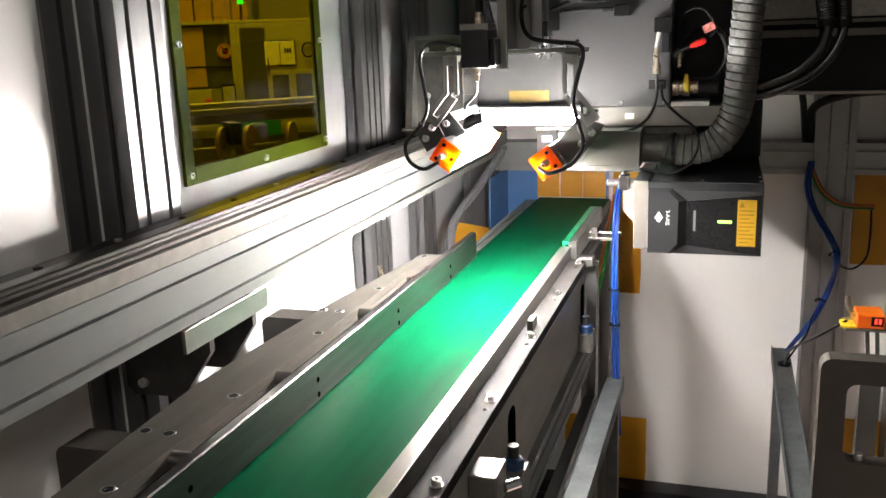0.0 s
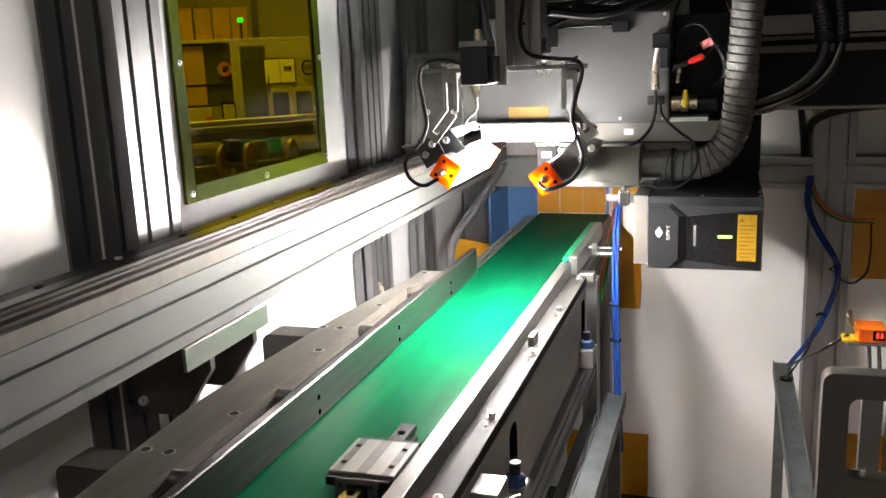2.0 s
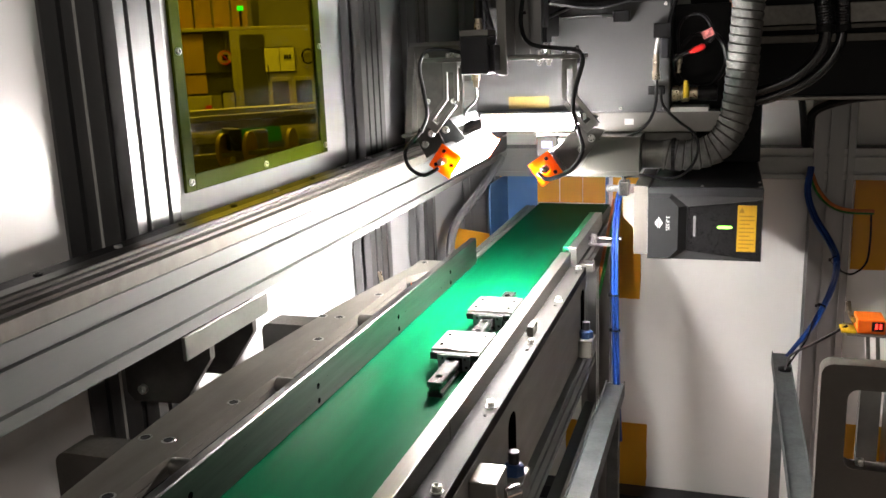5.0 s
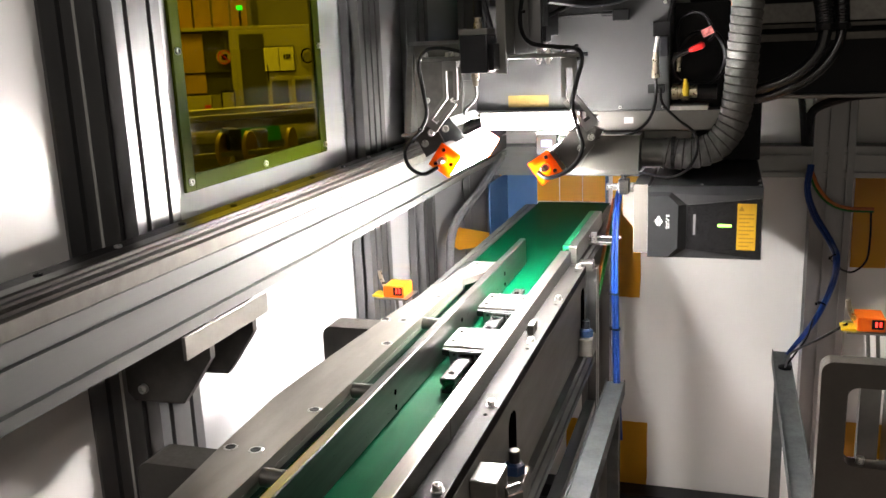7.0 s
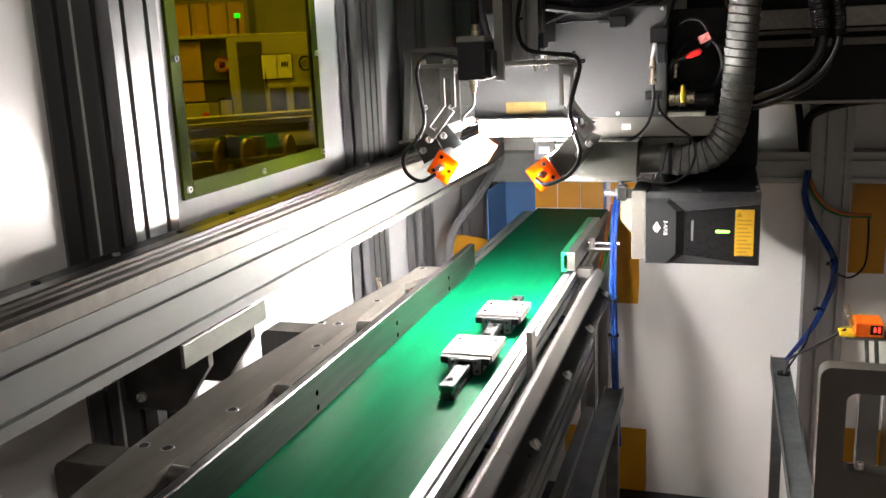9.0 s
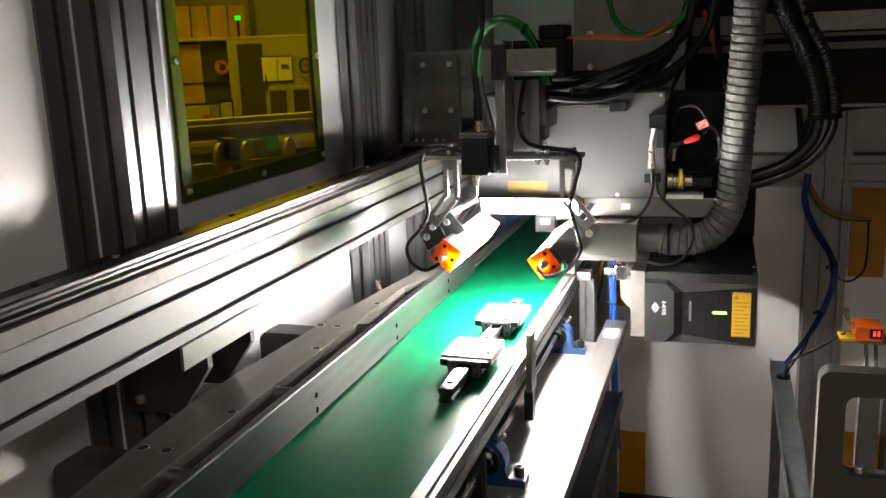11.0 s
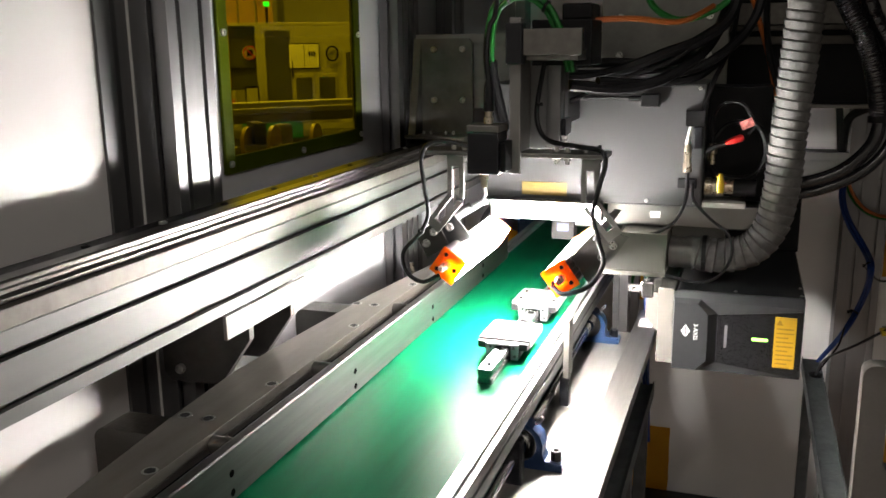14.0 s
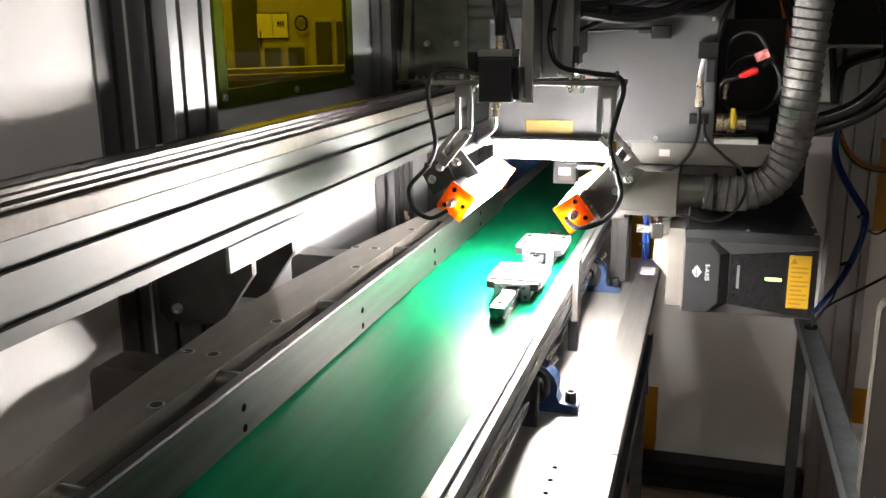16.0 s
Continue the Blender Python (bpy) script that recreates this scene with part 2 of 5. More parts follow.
def rounded(u0, u1, v0, v1, r, n=5):
    out = []
    for cu, cv, s in ((u1 - r, v1 - r, 0), (u0 + r, v1 - r, 90), (u0 + r, v0 + r, 180), (u1 - r, v0 + r, 270)):
        out += [(cu + r * math.cos(radians(s + 90 * i / n)), cv + r * math.sin(radians(s + 90 * i / n))) for i in range(n + 1)]
    return out


def slotted(u0, u1, v0, v1, du=(), dv=(), right=(), left=(), w=0.008, d=0.012):
    """A rectangle with T-slots: du on the low-v side, dv on the high-v side, right and left on the u sides."""
    h, k, t = w / 2, w * 0.85, 0.003
    cut = [(-h, 0), (-h, t), (-k, t), (-k, d), (k, d), (k, t), (h, t), (h, 0)]
    p = [(u0, v0)]
    for c in sorted(du):
        p += [(c + a, v0 + b) for a, b in cut]
    p.append((u1, v0))
    for c in sorted(right):
        p += [(u1 - b, c + a) for a, b in cut]
    p.append((u1, v1))
    for c in sorted(dv, reverse=True):
        p += [(c - a, v1 - b) for a, b in cut]
    p.append((u0, v1))
    for c in sorted(left, reverse=True):
        p += [(u0 + b, c - a) for a, b in cut]
    return p


def turn(bm, prof, m, seg=16):
    """A profile of (radius, height) turned round the z axis of m."""
    rings = []
    for r, h in prof:
        rings.append([bm.verts.new(m @ Vector((0, 0, h)))] if r == 0 else [bm.verts.new(m @ Vector((r * math.cos(2 * math.pi * i / seg), r * math.sin(2 * math.pi * i / seg), h))) for i in range(seg)])
    for a, b in zip(rings, rings[1:]):
        for i in range(seg):
            j = (i + 1) % seg
            f = [a[i % len(a)], a[j % len(a)], b[j % len(b)], b[i % len(b)]]
            u = []
            for v in f:
                if v not in u:
                    u.append(v)
            if len(u) > 2:
                bm.faces.new(u)
    return bm


def axis_m(at, way):
    return Matrix.Translation(at) @ Vector(way).normalized().to_track_quat("Z", "Y").to_matrix().to_4x4()


def rod(a, b, r, bm=None, seg=16):
    a, b = Vector(a), Vector(b)
    return turn(bm or bmesh.new(), [(0, 0), (r, 0), (r, (b - a).length), (0, (b - a).length)], axis_m(a, b - a), seg)


def bolt(at, way, r=0.005, h=0.005, bm=None, seg=12):
    return turn(bm or bmesh.new(), [(r, 0), (r, h * 0.85), (r * 0.9, h), (r * 0.55, h), (r * 0.5, h * 0.35), (0, h * 0.35)], axis_m(at, way), seg)


def smooth_path(pts, n=8):
    P = [Vector(p) for p in pts]
    P = [P[0] * 2 - P[1]] + P + [P[-1] * 2 - P[-2]]
    out = []
    for i in range(1, len(P) - 2):
        for k in range(n):
            t = k / n
            a, b, c, d = P[i - 1:i + 3]
            out.append(0.5 * (2 * b + (c - a) * t + (2 * a - 5 * b + 4 * c - d) * t * t + (3 * b - a - 3 * c + d) * t ** 3))
    return out + [P[-2]]


def tube(pts, r, bm=None, seg=8, n=8, rad=None, helix=0.0):
    bm = bm or bmesh.new()
    P = smooth_path(pts, n)
    up = None
    rings = []
    run = 0.0
    for i, p in enumerate(P):
        d = (P[min(i + 1, len(P) - 1)] - P[max(i - 1, 0)]).normalized()
        if up is None:
            up = d.orthogonal().normalized()
        up = (up - d * up.dot(d)).normalized()
        s = d.cross(up)
        if i:
            run += (p - P[i - 1]).length
        rings.append([bm.verts.new(p + (up * math.cos(2 * math.pi * k / seg) + s * math.sin(2 * math.pi * k / seg)) * (rad(run + helix * k / seg) if rad else r)) for k in range(seg)])
    for a, b in zip(rings, rings[1:]):
        for k in range(seg):
            bm.faces.new((a[k], a[(k + 1) % seg], b[(k + 1) % seg], b[k]))
    bm.faces.new(rings[0][::-1])
    bm.faces.new(rings[-1])
    return bm


def lettering(name, text, size, m, material, thing, depth=0.0003):
    cu = bpy.data.curves.new(name, "FONT")
    cu.body, cu.size, cu.extrude, cu.align_x, cu.align_y = text, size, depth, "CENTER", "CENTER"
    tmp = new("tmp_text", cu)
    bpy.context.view_layer.update()
    me = bpy.data.meshes.new_from_object(tmp.evaluated_get(bpy.context.evaluated_depsgraph_get()))
    bpy.data.objects.remove(tmp)
    me.transform(Matrix.Translation(-thing.base) @ m)
    me.materials.clear()
    me.materials.append(material)
    me.name = name
    ob = new(name, me)
    ob.parent = thing.root
    return ob


# ---- the setting ----
BELT_Z = 0.957
WALL_X = -0.715
BACK_Y = 2.43

solo("floor", B(-0.8, 1.2, -0.6, 2.6, -0.03, 0.0), WOOD, "pale pinkish floor boards under the machine", "floor", "structure")
solo("ground", B(-10, 6, -5, 13, -0.12, -0.031), CONCRETE, "grey concrete hall floor", "floor", "structure")
for nm, a in (("hall_wall_north", (-10, 6, 13, 13.1, -0.1, 5)), ("hall_wall_south", (-10, 6, -5.1, -5, -0.1, 5)), ("hall_wall_west", (-10.1, -10, -5, 13, -0.1, 5)), ("hall_wall_east", (6, 6.1, -5, 13, -0.1, 5))):
    solo(nm, B(*a), HALLWALL, "plain grey hall wall", "wall", "structure")
solo("hall_ceiling", B(-10, 6, -5, 13, 5, 5.1), HALLWALL, "plain grey hall ceiling", "ceiling", "structure")
# Roof is out of view; its dark grey only limits bounced light.
solo("ceiling", B(-0.76, 1.25, 0.3, 2.6, 2.15, 2.18), DARKPANEL, "unseen grey roof sheet, dark to cut bounced light", "ceiling", "structure")

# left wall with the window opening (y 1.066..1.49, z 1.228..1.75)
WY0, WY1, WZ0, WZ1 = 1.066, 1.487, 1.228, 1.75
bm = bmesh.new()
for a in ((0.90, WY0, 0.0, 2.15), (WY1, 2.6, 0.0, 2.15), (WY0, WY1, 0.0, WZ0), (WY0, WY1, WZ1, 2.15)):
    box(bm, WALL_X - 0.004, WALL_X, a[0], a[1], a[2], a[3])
solo("wall_left", bm, SLATE_DIM, "blue-grey enclosure panel round the window, base dimmed", "wall", "structure")
bm = bmesh.new()
extrude(bm, [(-0.6665, 0.15), (-0.7125, 0.8075), (-0.7165, 0.8075), (-0.6705, 0.15)], "z", 0.0, 2.15)
# Added backing strip behind the posts, stops light leaking through the gap.
box(bm, -0.758, -0.7065, 0.8615, 0.8995, 0.0, 2.15)
solo("wall_front_left", bm, PAINT, "pale glossy enclosure door panel", "wall", "structure")
solo("wall_back", B(-0.76, 1.25, BACK_Y, BACK_Y + 0.01, 0.0, 2.15), WHITE, "white enclosure back panel with soft light streaks", "wall", "structure")
solo("wall_right", B(1.1, 1.11, 0.3, BACK_Y, 0.0, 2.15), DARKPANEL, "unseen grey side sheet, dark to cut bounced light", "wall", "structure")

win = Thing("window_1", (WALL_X, 1.28, 1.21), "amber laser-safety window bolted on the grey panel", "window", kind="structure")
F0, F1, G0, G1 = 1.046, 1.508, 1.208, 1.77
bm = bmesh.new()
for a in ((F0, WY0 + 0.004, G0, G1), (WY1 - 0.004, F1, G0, G1), (WY0 + 0.004, WY1 - 0.004, G0, WZ0 + 0.004), (WY0 + 0.004, WY1 - 0.004, WZ1, G1)):
    box(bm, WALL_X + 0.0005, WALL_X + 0.006, a[0], a[1], a[2], a[3], 0.001)
win.part("frame", bm, WINFRAME, label="olive edge of the acrylic sheet")
win.part("pane", B(WALL_X + 0.001, WALL_X + 0.004, WY0 + 0.004, WY1 - 0.004, WZ0 + 0.004, WZ1), WINDOW, label="see-through amber pane")
for by, bz in ((1.057, 1.222), (1.27, 1.218), (1.497, 1.222), (1.056, 1.40), (1.497, 1.40), (1.056, 1.58), (1.497, 1.58)):
    win.part("bolt", bolt((WALL_X + 0.006, by, bz), (1, 0, 0), 0.005, 0.004), BOLT)


def upright(name, x0, x1, y0, y1, z0=0.0, z1=2.15, faces=(), front=(), material=ALU_Z):
    """An upright T-slot profile: slots on the +x face (y places) and on the -y face (x places)."""
    return solo(name, E(slotted(x0, x1, y0, y1, du=front, right=faces, d=0.011), "z", z0, z1), material, "upright aluminium T-slot profile of the enclosure", "profile", "structure")


upright("post", -0.706, -0.656, 0.862, 0.950, faces=(0.884, 0.928), front=(-0.678,))
upright("post", -0.750, -0.709, 0.808, 0.8605, faces=(0.838,))
upright("post", -0.71, -0.672, 1.602, 1.715, faces=(1.63, 1.66, 1.69), front=(-0.69,))
upright("post", -0.71, -0.672, 1.93, 2.02, faces=(1.952, 1.997), front=(-0.69,))
upright("post", -0.70, -0.61, 2.36, 2.425, front=(-0.678, -0.632))
upright("post", 0.205, 0.30, 2.34, 2.425, front=(0.236, 0.279))
upright("post", 0.42, 0.50, 2.34, 2.425, front=(0.44, 0.48))
solo("back_rail", E(slotted(2.345, 2.425, 1.035, 1.112, left=(1.052, 1.095)), "x", -0.606, 1.1), ALU, "horizontal aluminium T-slot profile across the back", "profile", "structure")
solo("bottom_rail", E(slotted(2.36, 2.425, 0.03, 0.11, left=(0.07,)), "x", -0.606, 0.212), BLACKMET, "dark bottom profile of the back wall", "profile", "structure")

# ---- long beam with the linear rail ----
beam = Thing("rail_beam", (-0.608, 1.2, 1.092), "long silver aluminium beam carrying a linear rail", "beam")
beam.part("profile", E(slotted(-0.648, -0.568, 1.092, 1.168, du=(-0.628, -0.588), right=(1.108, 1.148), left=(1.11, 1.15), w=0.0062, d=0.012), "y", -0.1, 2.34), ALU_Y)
beam.part("steel_strip", B(-0.640, -0.5675, -0.1, 2.34, 1.1685, 1.1855, 0.001), STEEL_R, label="speckled rolled steel mounting strip")
rail = beam.part("linear_rail", E([(-0.596, 1.186), (-0.576, 1.186), (-0.576, 1.190), (-0.579, 1.193), (-0.579, 1.196), (-0.576, 1.199), (-0.576, 1.2025), (-0.578, 1.204), (-0.594, 1.204), (-0.596, 1.2025), (-0.596, 1.199), (-0.593, 1.196), (-0.593, 1.193), (-0.596, 1.190)], "y", -0.1, 2.3), STEEL, label="polished linear guide rail", smooth=False)
beam.part("cover_strip", B(-0.640, -0.600, -0.1, 2.3, 1.186, 1.196, 0.001), BLACK, label="dark strip with bolt holes behind the rail")
for i in range(16):
    y = 0.42 + i * 0.12
    beam.part("bolt", bolt((-0.622, y, 1.196), (0, 0, 1), 0.0045, 0.003), BLACK if i % 3 else BOLT, rail)

hang = Thing("hanger_bracket", (-0.575, 0.9, 1.09), "grey steel flange with two pointed gussets under the beam", "bracket")
hang.part("flange", B(-0.5675, -0.563, 0.797, 0.985, 1.064, 1.0915, 0.0006), STAINLESS)
for y0 in (0.85, 0.95):
    hang.part("gusset", E([(-0.69, 1.0905), (-0.568, 1.0905), (-0.568, 1.047), (-0.611, 0.987), (-0.68, 0.985), (-0.69, 0.995)], "y", y0, y0 + 0.010), BRACKET)
hang.part("bolt", bolt((-0.665, 0.85, 1.002), (0, -1, 0), 0.006, 0.006), BOLT)

# ---- conveyor ----
conv = Thing("conveyor", (-0.39, 1.3, 0.0), "green belt conveyor with aluminium side rails", "conveyor")
belt = conv.part("belt", B(-0.487, -0.2935, -0.2, 2.375, BELT_Z - 0.004, BELT_Z, 0.0015), BELT, label="smooth green belt with faint scuffs")
conv.part("return_belt", B(-0.487, -0.2935, -0.2, 2.375, 0.888, 0.892), BELT)
conv.part("bed", B(-0.484, -0.310, -0.2, 2.34, 0.90, BELT_Z - 0.0045), GALV)
conv.part("roller", rod((-0.486, 2.36, 0.921), (-0.294, 2.36, 0.921), 0.03, seg=24), STAINLESS, smooth=True)
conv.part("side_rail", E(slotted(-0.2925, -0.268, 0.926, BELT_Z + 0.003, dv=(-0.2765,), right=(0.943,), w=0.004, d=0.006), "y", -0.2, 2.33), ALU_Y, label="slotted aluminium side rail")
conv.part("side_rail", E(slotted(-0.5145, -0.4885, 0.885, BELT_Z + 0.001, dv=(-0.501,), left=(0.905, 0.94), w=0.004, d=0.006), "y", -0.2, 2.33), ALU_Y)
for y0 in (0.3, 2.15):
    for x0 in (-0.515, -0.305):
        conv.part("leg", E(slotted(x0, x0 + 0.04, y0, y0 + 0.04, du=(x0 + 0.02,), right=(y0 + 0.02,)), "z", 0.0, 0.885), ALU_Z)

# fixed guide block at the belt's far end
fg = Thing("end_guide", (-0.28, 1.9, 0.96), "green-faced steel guide rail with a clamp beside the belt", "guide rail")
fg.part("guide_bar", B(-0.284, -0.268, 1.66, 2.02, 0.968, 1.004, 0.001), STAINLESS)
fg.part("face_strip", E([(-0.2955, 0.966), (-0.2845, 0.966), (-0.2845, 0.972), (-0.290, 0.972), (-0.290, 0.998), (-0.2845, 0.998), (-0.2845, 1.004), (-0.2955, 1.004)], "y", 1.66, 2.02), BELT_EDGE, label="bright green plastic guide strip")
fg.part("bracket", B(-0.2675, -0.240, 1.68, 1.71, 0.950, 0.967, 0.001), STAINLESS)
fg.part("clamp_plate", B(-0.267, -0.215, 1.80, 1.835, 0.975, 0.982, 0.001), STAINLESS)
fg.part("pin", rod((-0.2675, 1.81, 0.99), (-0.200, 1.81, 0.99), 0.004), CHROME, smooth=True)
fg.part("knob", rod((-0.253, 1.79, 0.9825), (-0.253, 1.79, 1.004), 0.006), BOLT, smooth=True)
fg.part("post", E(slotted(-0.2655, -0.236, 1.70, 1.74, du=(-0.251,), right=(1.72,), w=0.006), "z", 0.0, 0.949), ALU_Z)

# ---- pusher on the left of the belt ----
PX = (-0.54, 1.0, 0.96)
push = Thing("pusher", PX, "grey ground-steel pusher with a long guide bar beside the belt", "pusher")
plate = [(-0.525, 0.35), (-0.525, 1.40), (-0.498, 1.45), (-0.498, 1.525), (-0.540, 1.525), (-0.541, 1.475), (-0.575, 1.21), (-0.594, 0.94), (-0.597, 0.86), (-0.588, 0.715), (-0.569, 0.514), (-0.556, 0.35)]
push.part("top_plate", E(plate, "z", 0.990, 1.002), PUSHSTEEL, label="long tapered ground steel plate")
push.part("front_rail", B(-0.530, -0.5245, 0.35, 1.40, 0.983, 0.9895), PUSHSTEEL)
# Coloured black in place of the shade in the gap by the guide.
push.part("under_beam", B(-0.575, -0.535, 0.35, 1.45, 0.965, 0.9825, 0.001), BLACKMET)
gb = push.part("guide_bar", E([(-0.488, BELT_Z + 0.003), (-0.475, BELT_Z + 0.003), (-0.475, 1.0105), (-0.4765, 1.012), (-0.4865, 1.012), (-0.488, 1.0105)], "y", 0.35, 1.68), DARKBAR, label="dark straight guide bar")
for y in (0.48, 0.70, 0.925, 1.19, 1.475):
    push.part("spacer", rod((-0.5245, y, 0.990), (-0.4878, y, 0.990), 0.0095), STAINLESS, smooth=True)
for y in (0.655, 0.937, 1.2255, 1.50):
    for z in (0.9875, 0.968):
        push.part("screw_hole", bolt((-0.4752, y, z), (1, 0, 0), 0.0038, 0.0007), HOLE, gb)
for bx, by in ((-0.5335, 0.612), (-0.5335, 0.836), (-0.5775, 0.730), (-0.5487, 0.730), (-0.5335, 1.063), (-0.574, 1.1635), (-0.546, 1.1635), (-0.532, 1.289), (-0.5275, 1.507)):
    push.part("countersink", turn(bmesh.new(), [(0.0056, 0), (0.0078, 0), (0.0074, 0.0004), (0.0056, 0.0004)], axis_m((bx, by, 1.0021), (0, 0, 1)), 16), BOLT)
    push.part("screw", bolt((bx, by, 1.0021), (0, 0, 1), 0.0054, 0.0008), BLACKMET)
for fy in (0.70, 1.15):
    bm = E(rounded(-0.672, -0.56, 0.83, 0.9895, 0.014), "y", fy, fy + 0.045)
    push.part("support_frame", bm, FRAMEGREY, label="warm grey rounded support plate")

# ---- tilting guide on the right of the belt ----
AX = (-0.287, 1.05, 0.878)
tilt = Thing("tilting_guide", AX, "dark steel side guide that folds outwards on a shaft", "guide rail")
tp = tilt.part("back_plate", B(-0.254, -0.2445, 0.40, 1.62, 0.83, 0.9615, 0.001), PLATE, label="long ground plate with slots")
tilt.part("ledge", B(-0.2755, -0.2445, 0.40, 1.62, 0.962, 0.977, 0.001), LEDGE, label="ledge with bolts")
for y0, y1 in ((0.40, 0.8505), (0.8515, 1.637)):
    tilt.part("guide_bar", B(-0.2956, -0.276, y0, y1, 0.960, 1.0, 0.0012), STEEL_D, label="dark steel guide bar")
tilt.part("sticker", B(-0.2962, -0.2958, 1.53, 1.578, 0.968, 0.992), STICKER, label="blank white sticker")
for by in (0.50, 0.737, 0.947, 1.175, 1.39, 1.60):
    tilt.part("bolt", bolt((-0.255, by, 0.9772), (0, 0, 1), 0.005, 0.007), BOLT)
    tilt.part("washer", bolt((-0.255, by, 0.9771), (0, 0, 1), 0.0068, 0.001), BOLT)
    tilt.part("pin_hole", bolt((-0.255, by - 0.028, 0.9771), (0, 0, 1), 0.0027, 0.0006), HOLE)
for y in (1.005, 1.575):
    tilt.part("slot", E(rounded(y - 0.020, y + 0.020, 0.866, 0.944, 0.016), "x", -0.2443, -0.2437), HOLE, label="adjusting slot drawn as a black patch")
for k in range(4):
    tilt.part("hole", bolt((-0.2542, 0.80 + k * 0.028, 0.93), (-1, 0, 0), 0.003, 0.0006), HOLE)
HOUSING = [(-0.2545, 0.822), (-0.2545, 0.934), (-0.265, 0.934), (-0.267, 0.912), (-0.276, 0.908), (-0.288, 0.909), (-0.300, 0.905), (-0.310, 0.896), (-0.316, 0.884), (-0.317, 0.872), (-0.312, 0.860), (-0.303, 0.851), (-0.292, 0.847), (-0.276, 0.848), (-0.267, 0.844), (-0.265, 0.822)]
for y in (1.035, 1.555):
    pb = tilt.part("pillow_block", E(HOUSING, "y", y - 0.013, y + 0.013), BLUEPAINT, label="blue cast pillow block bearing")
    tilt.part("bearing_ring", turn(bmesh.new(), [(0.011, -0.018), (0.014, -0.018), (0.014, -0.0145), (0.023, -0.0145), (0.0235, -0.013), (0.0235, 0.013), (0.023, 0.0145), (0.011, 0.016)], axis_m((-0.287, y, 0.878), (0, 1, 0)), 24), CHROME, pb, smooth=True)
    tilt.part("grease_nipple", rod((-0.312, y, 0.898), (-0.322, y, 0.906), 0.003), BOLT, pb)
    for dz in (-0.044, 0.046):
        tilt.part("bolt", bolt((-0.265, y, 0.878 + dz), (-1, 0, 0), 0.0075, 0.014), BLACKMET, pb)

shaft = Thing("hinge_shaft", (-0.287, 1.05, 0.80), "steel hinge shaft on fixed supports beside the belt", "shaft")
shaft.part("shaft", rod((-0.287, 0.45, 0.878), (-0.287, 1.63, 0.878), 0.0085, seg=20), CHROME, smooth=True)
shaft.part("support", B(-0.2675, -0.2585, 1.205, 1.235, 0.902, 0.992, 0.001), CREAM, label="pale slotted support plate")
shaft.part("support_foot", B(-0.273, -0.259, 1.212, 1.226, 0.855, 0.9015, 0.001), BLACKMET)
shaft.part("support", B(-0.318, -0.272, 0.975, 0.992, 0.80, 0.905, 0.003), BLACKMET)
for y, z in ((0.965, 0.895), (1.545, 0.875)):
    st = tilt.part("buffer_bracket", B(-0.2435, -0.218, y - 0.022, y + 0.022, z - 0.045, z - 0.012, 0.001), CREAM, label="pale buffer bracket")
    tilt.part("buffer_nut", turn(bmesh.new(), [(0, 0), (0.013, 0), (0.013, 0.012), (0.009, 0.014), (0, 0.014)], axis_m((-0.233, y, z - 0.0118), (0, 0, 1)), 6), BLUEPAINT, st, "blue nut")
    tilt.part("buffer_pin", rod((-0.233, y, z + 0.003), (-0.233, y, z + 0.018), 0.007), BLACKMET, st, smooth=True)
ck = tilt.part("clamp_block", B(-0.2435, -0.213, 0.805, 0.850, 0.915, 0.954, 0.0015), STAINLESS, label="bright machined clamp block")
tilt.part("clamp_screw", rod((-0.2125, 0.835, 0.928), (-0.200, 0.85, 0.928), 0.006), CHROME, ck, smooth=True)

# ---- side frame right of the belt ----
sf = Thing("machine_frame", (-0.22, 1.1, 0.0), "aluminium and galvanised frame beside the conveyor", "frame")
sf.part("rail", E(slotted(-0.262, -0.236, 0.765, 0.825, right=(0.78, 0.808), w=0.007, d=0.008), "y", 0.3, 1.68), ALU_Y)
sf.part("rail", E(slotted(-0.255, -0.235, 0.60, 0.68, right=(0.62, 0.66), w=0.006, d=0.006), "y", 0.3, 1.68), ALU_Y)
for y0 in (0.62, 1.0, 1.36):
    sf.part("post", E(slotted(-0.254, -0.222, y0, y0 + 0.04, right=(y0 + 0.02,), du=(-0.238,), w=0.006, d=0.006), "z", 0.0, 0.599), ALU_Z)


def trunking(name, x0, x1, y0, y1, z):
    th = Thing(name, ((x0 + x1) / 2, (y0 + y1) / 2, 0), "galvanised steel cable channel on a frame", "cable channel")
    w = x1 - x0
    th.part("channel", E([(x0, z - 0.03), (x1, z - 0.03), (x1, z), (x1 - 0.002, z), (x1 - 0.002, z - 0.005), (x0 + 0.002, z - 0.005), (x0 + 0.002, z), (x0, z)], "y", y0, y1), GALV)
    th.part("leg", B(x0 + w * 0.2, x1 - w * 0.2, y1 - 0.04, y1 - 0.01, 0.0, z - 0.0305), GALV)
    th.part("leg", B(x0 + w * 0.2, x1 - w * 0.2, y0 + 0.01, y0 + 0.04, 0.0, z - 0.0305), GALV)
    return th


trunking("cable_channel", 0.1186, 0.1567, 0.27, 2.10, 0.667)
trunking("cable_channel", -0.2140, -0.1765, 0.3, 1.685, 0.727)

# rounded grey plate with a window-like hole, and its sensor
rp = Thing("cutout_plate", (0.21, 1.265, 0.0), "warm grey rounded plate with a large cut-out", "plate")
bm = bmesh.new()
outer, inner = rounded(0.1364, 0.352, 0.652, 0.950, 0.016), rounded(0.1716, 0.317, 0.797, 0.915, 0.014)
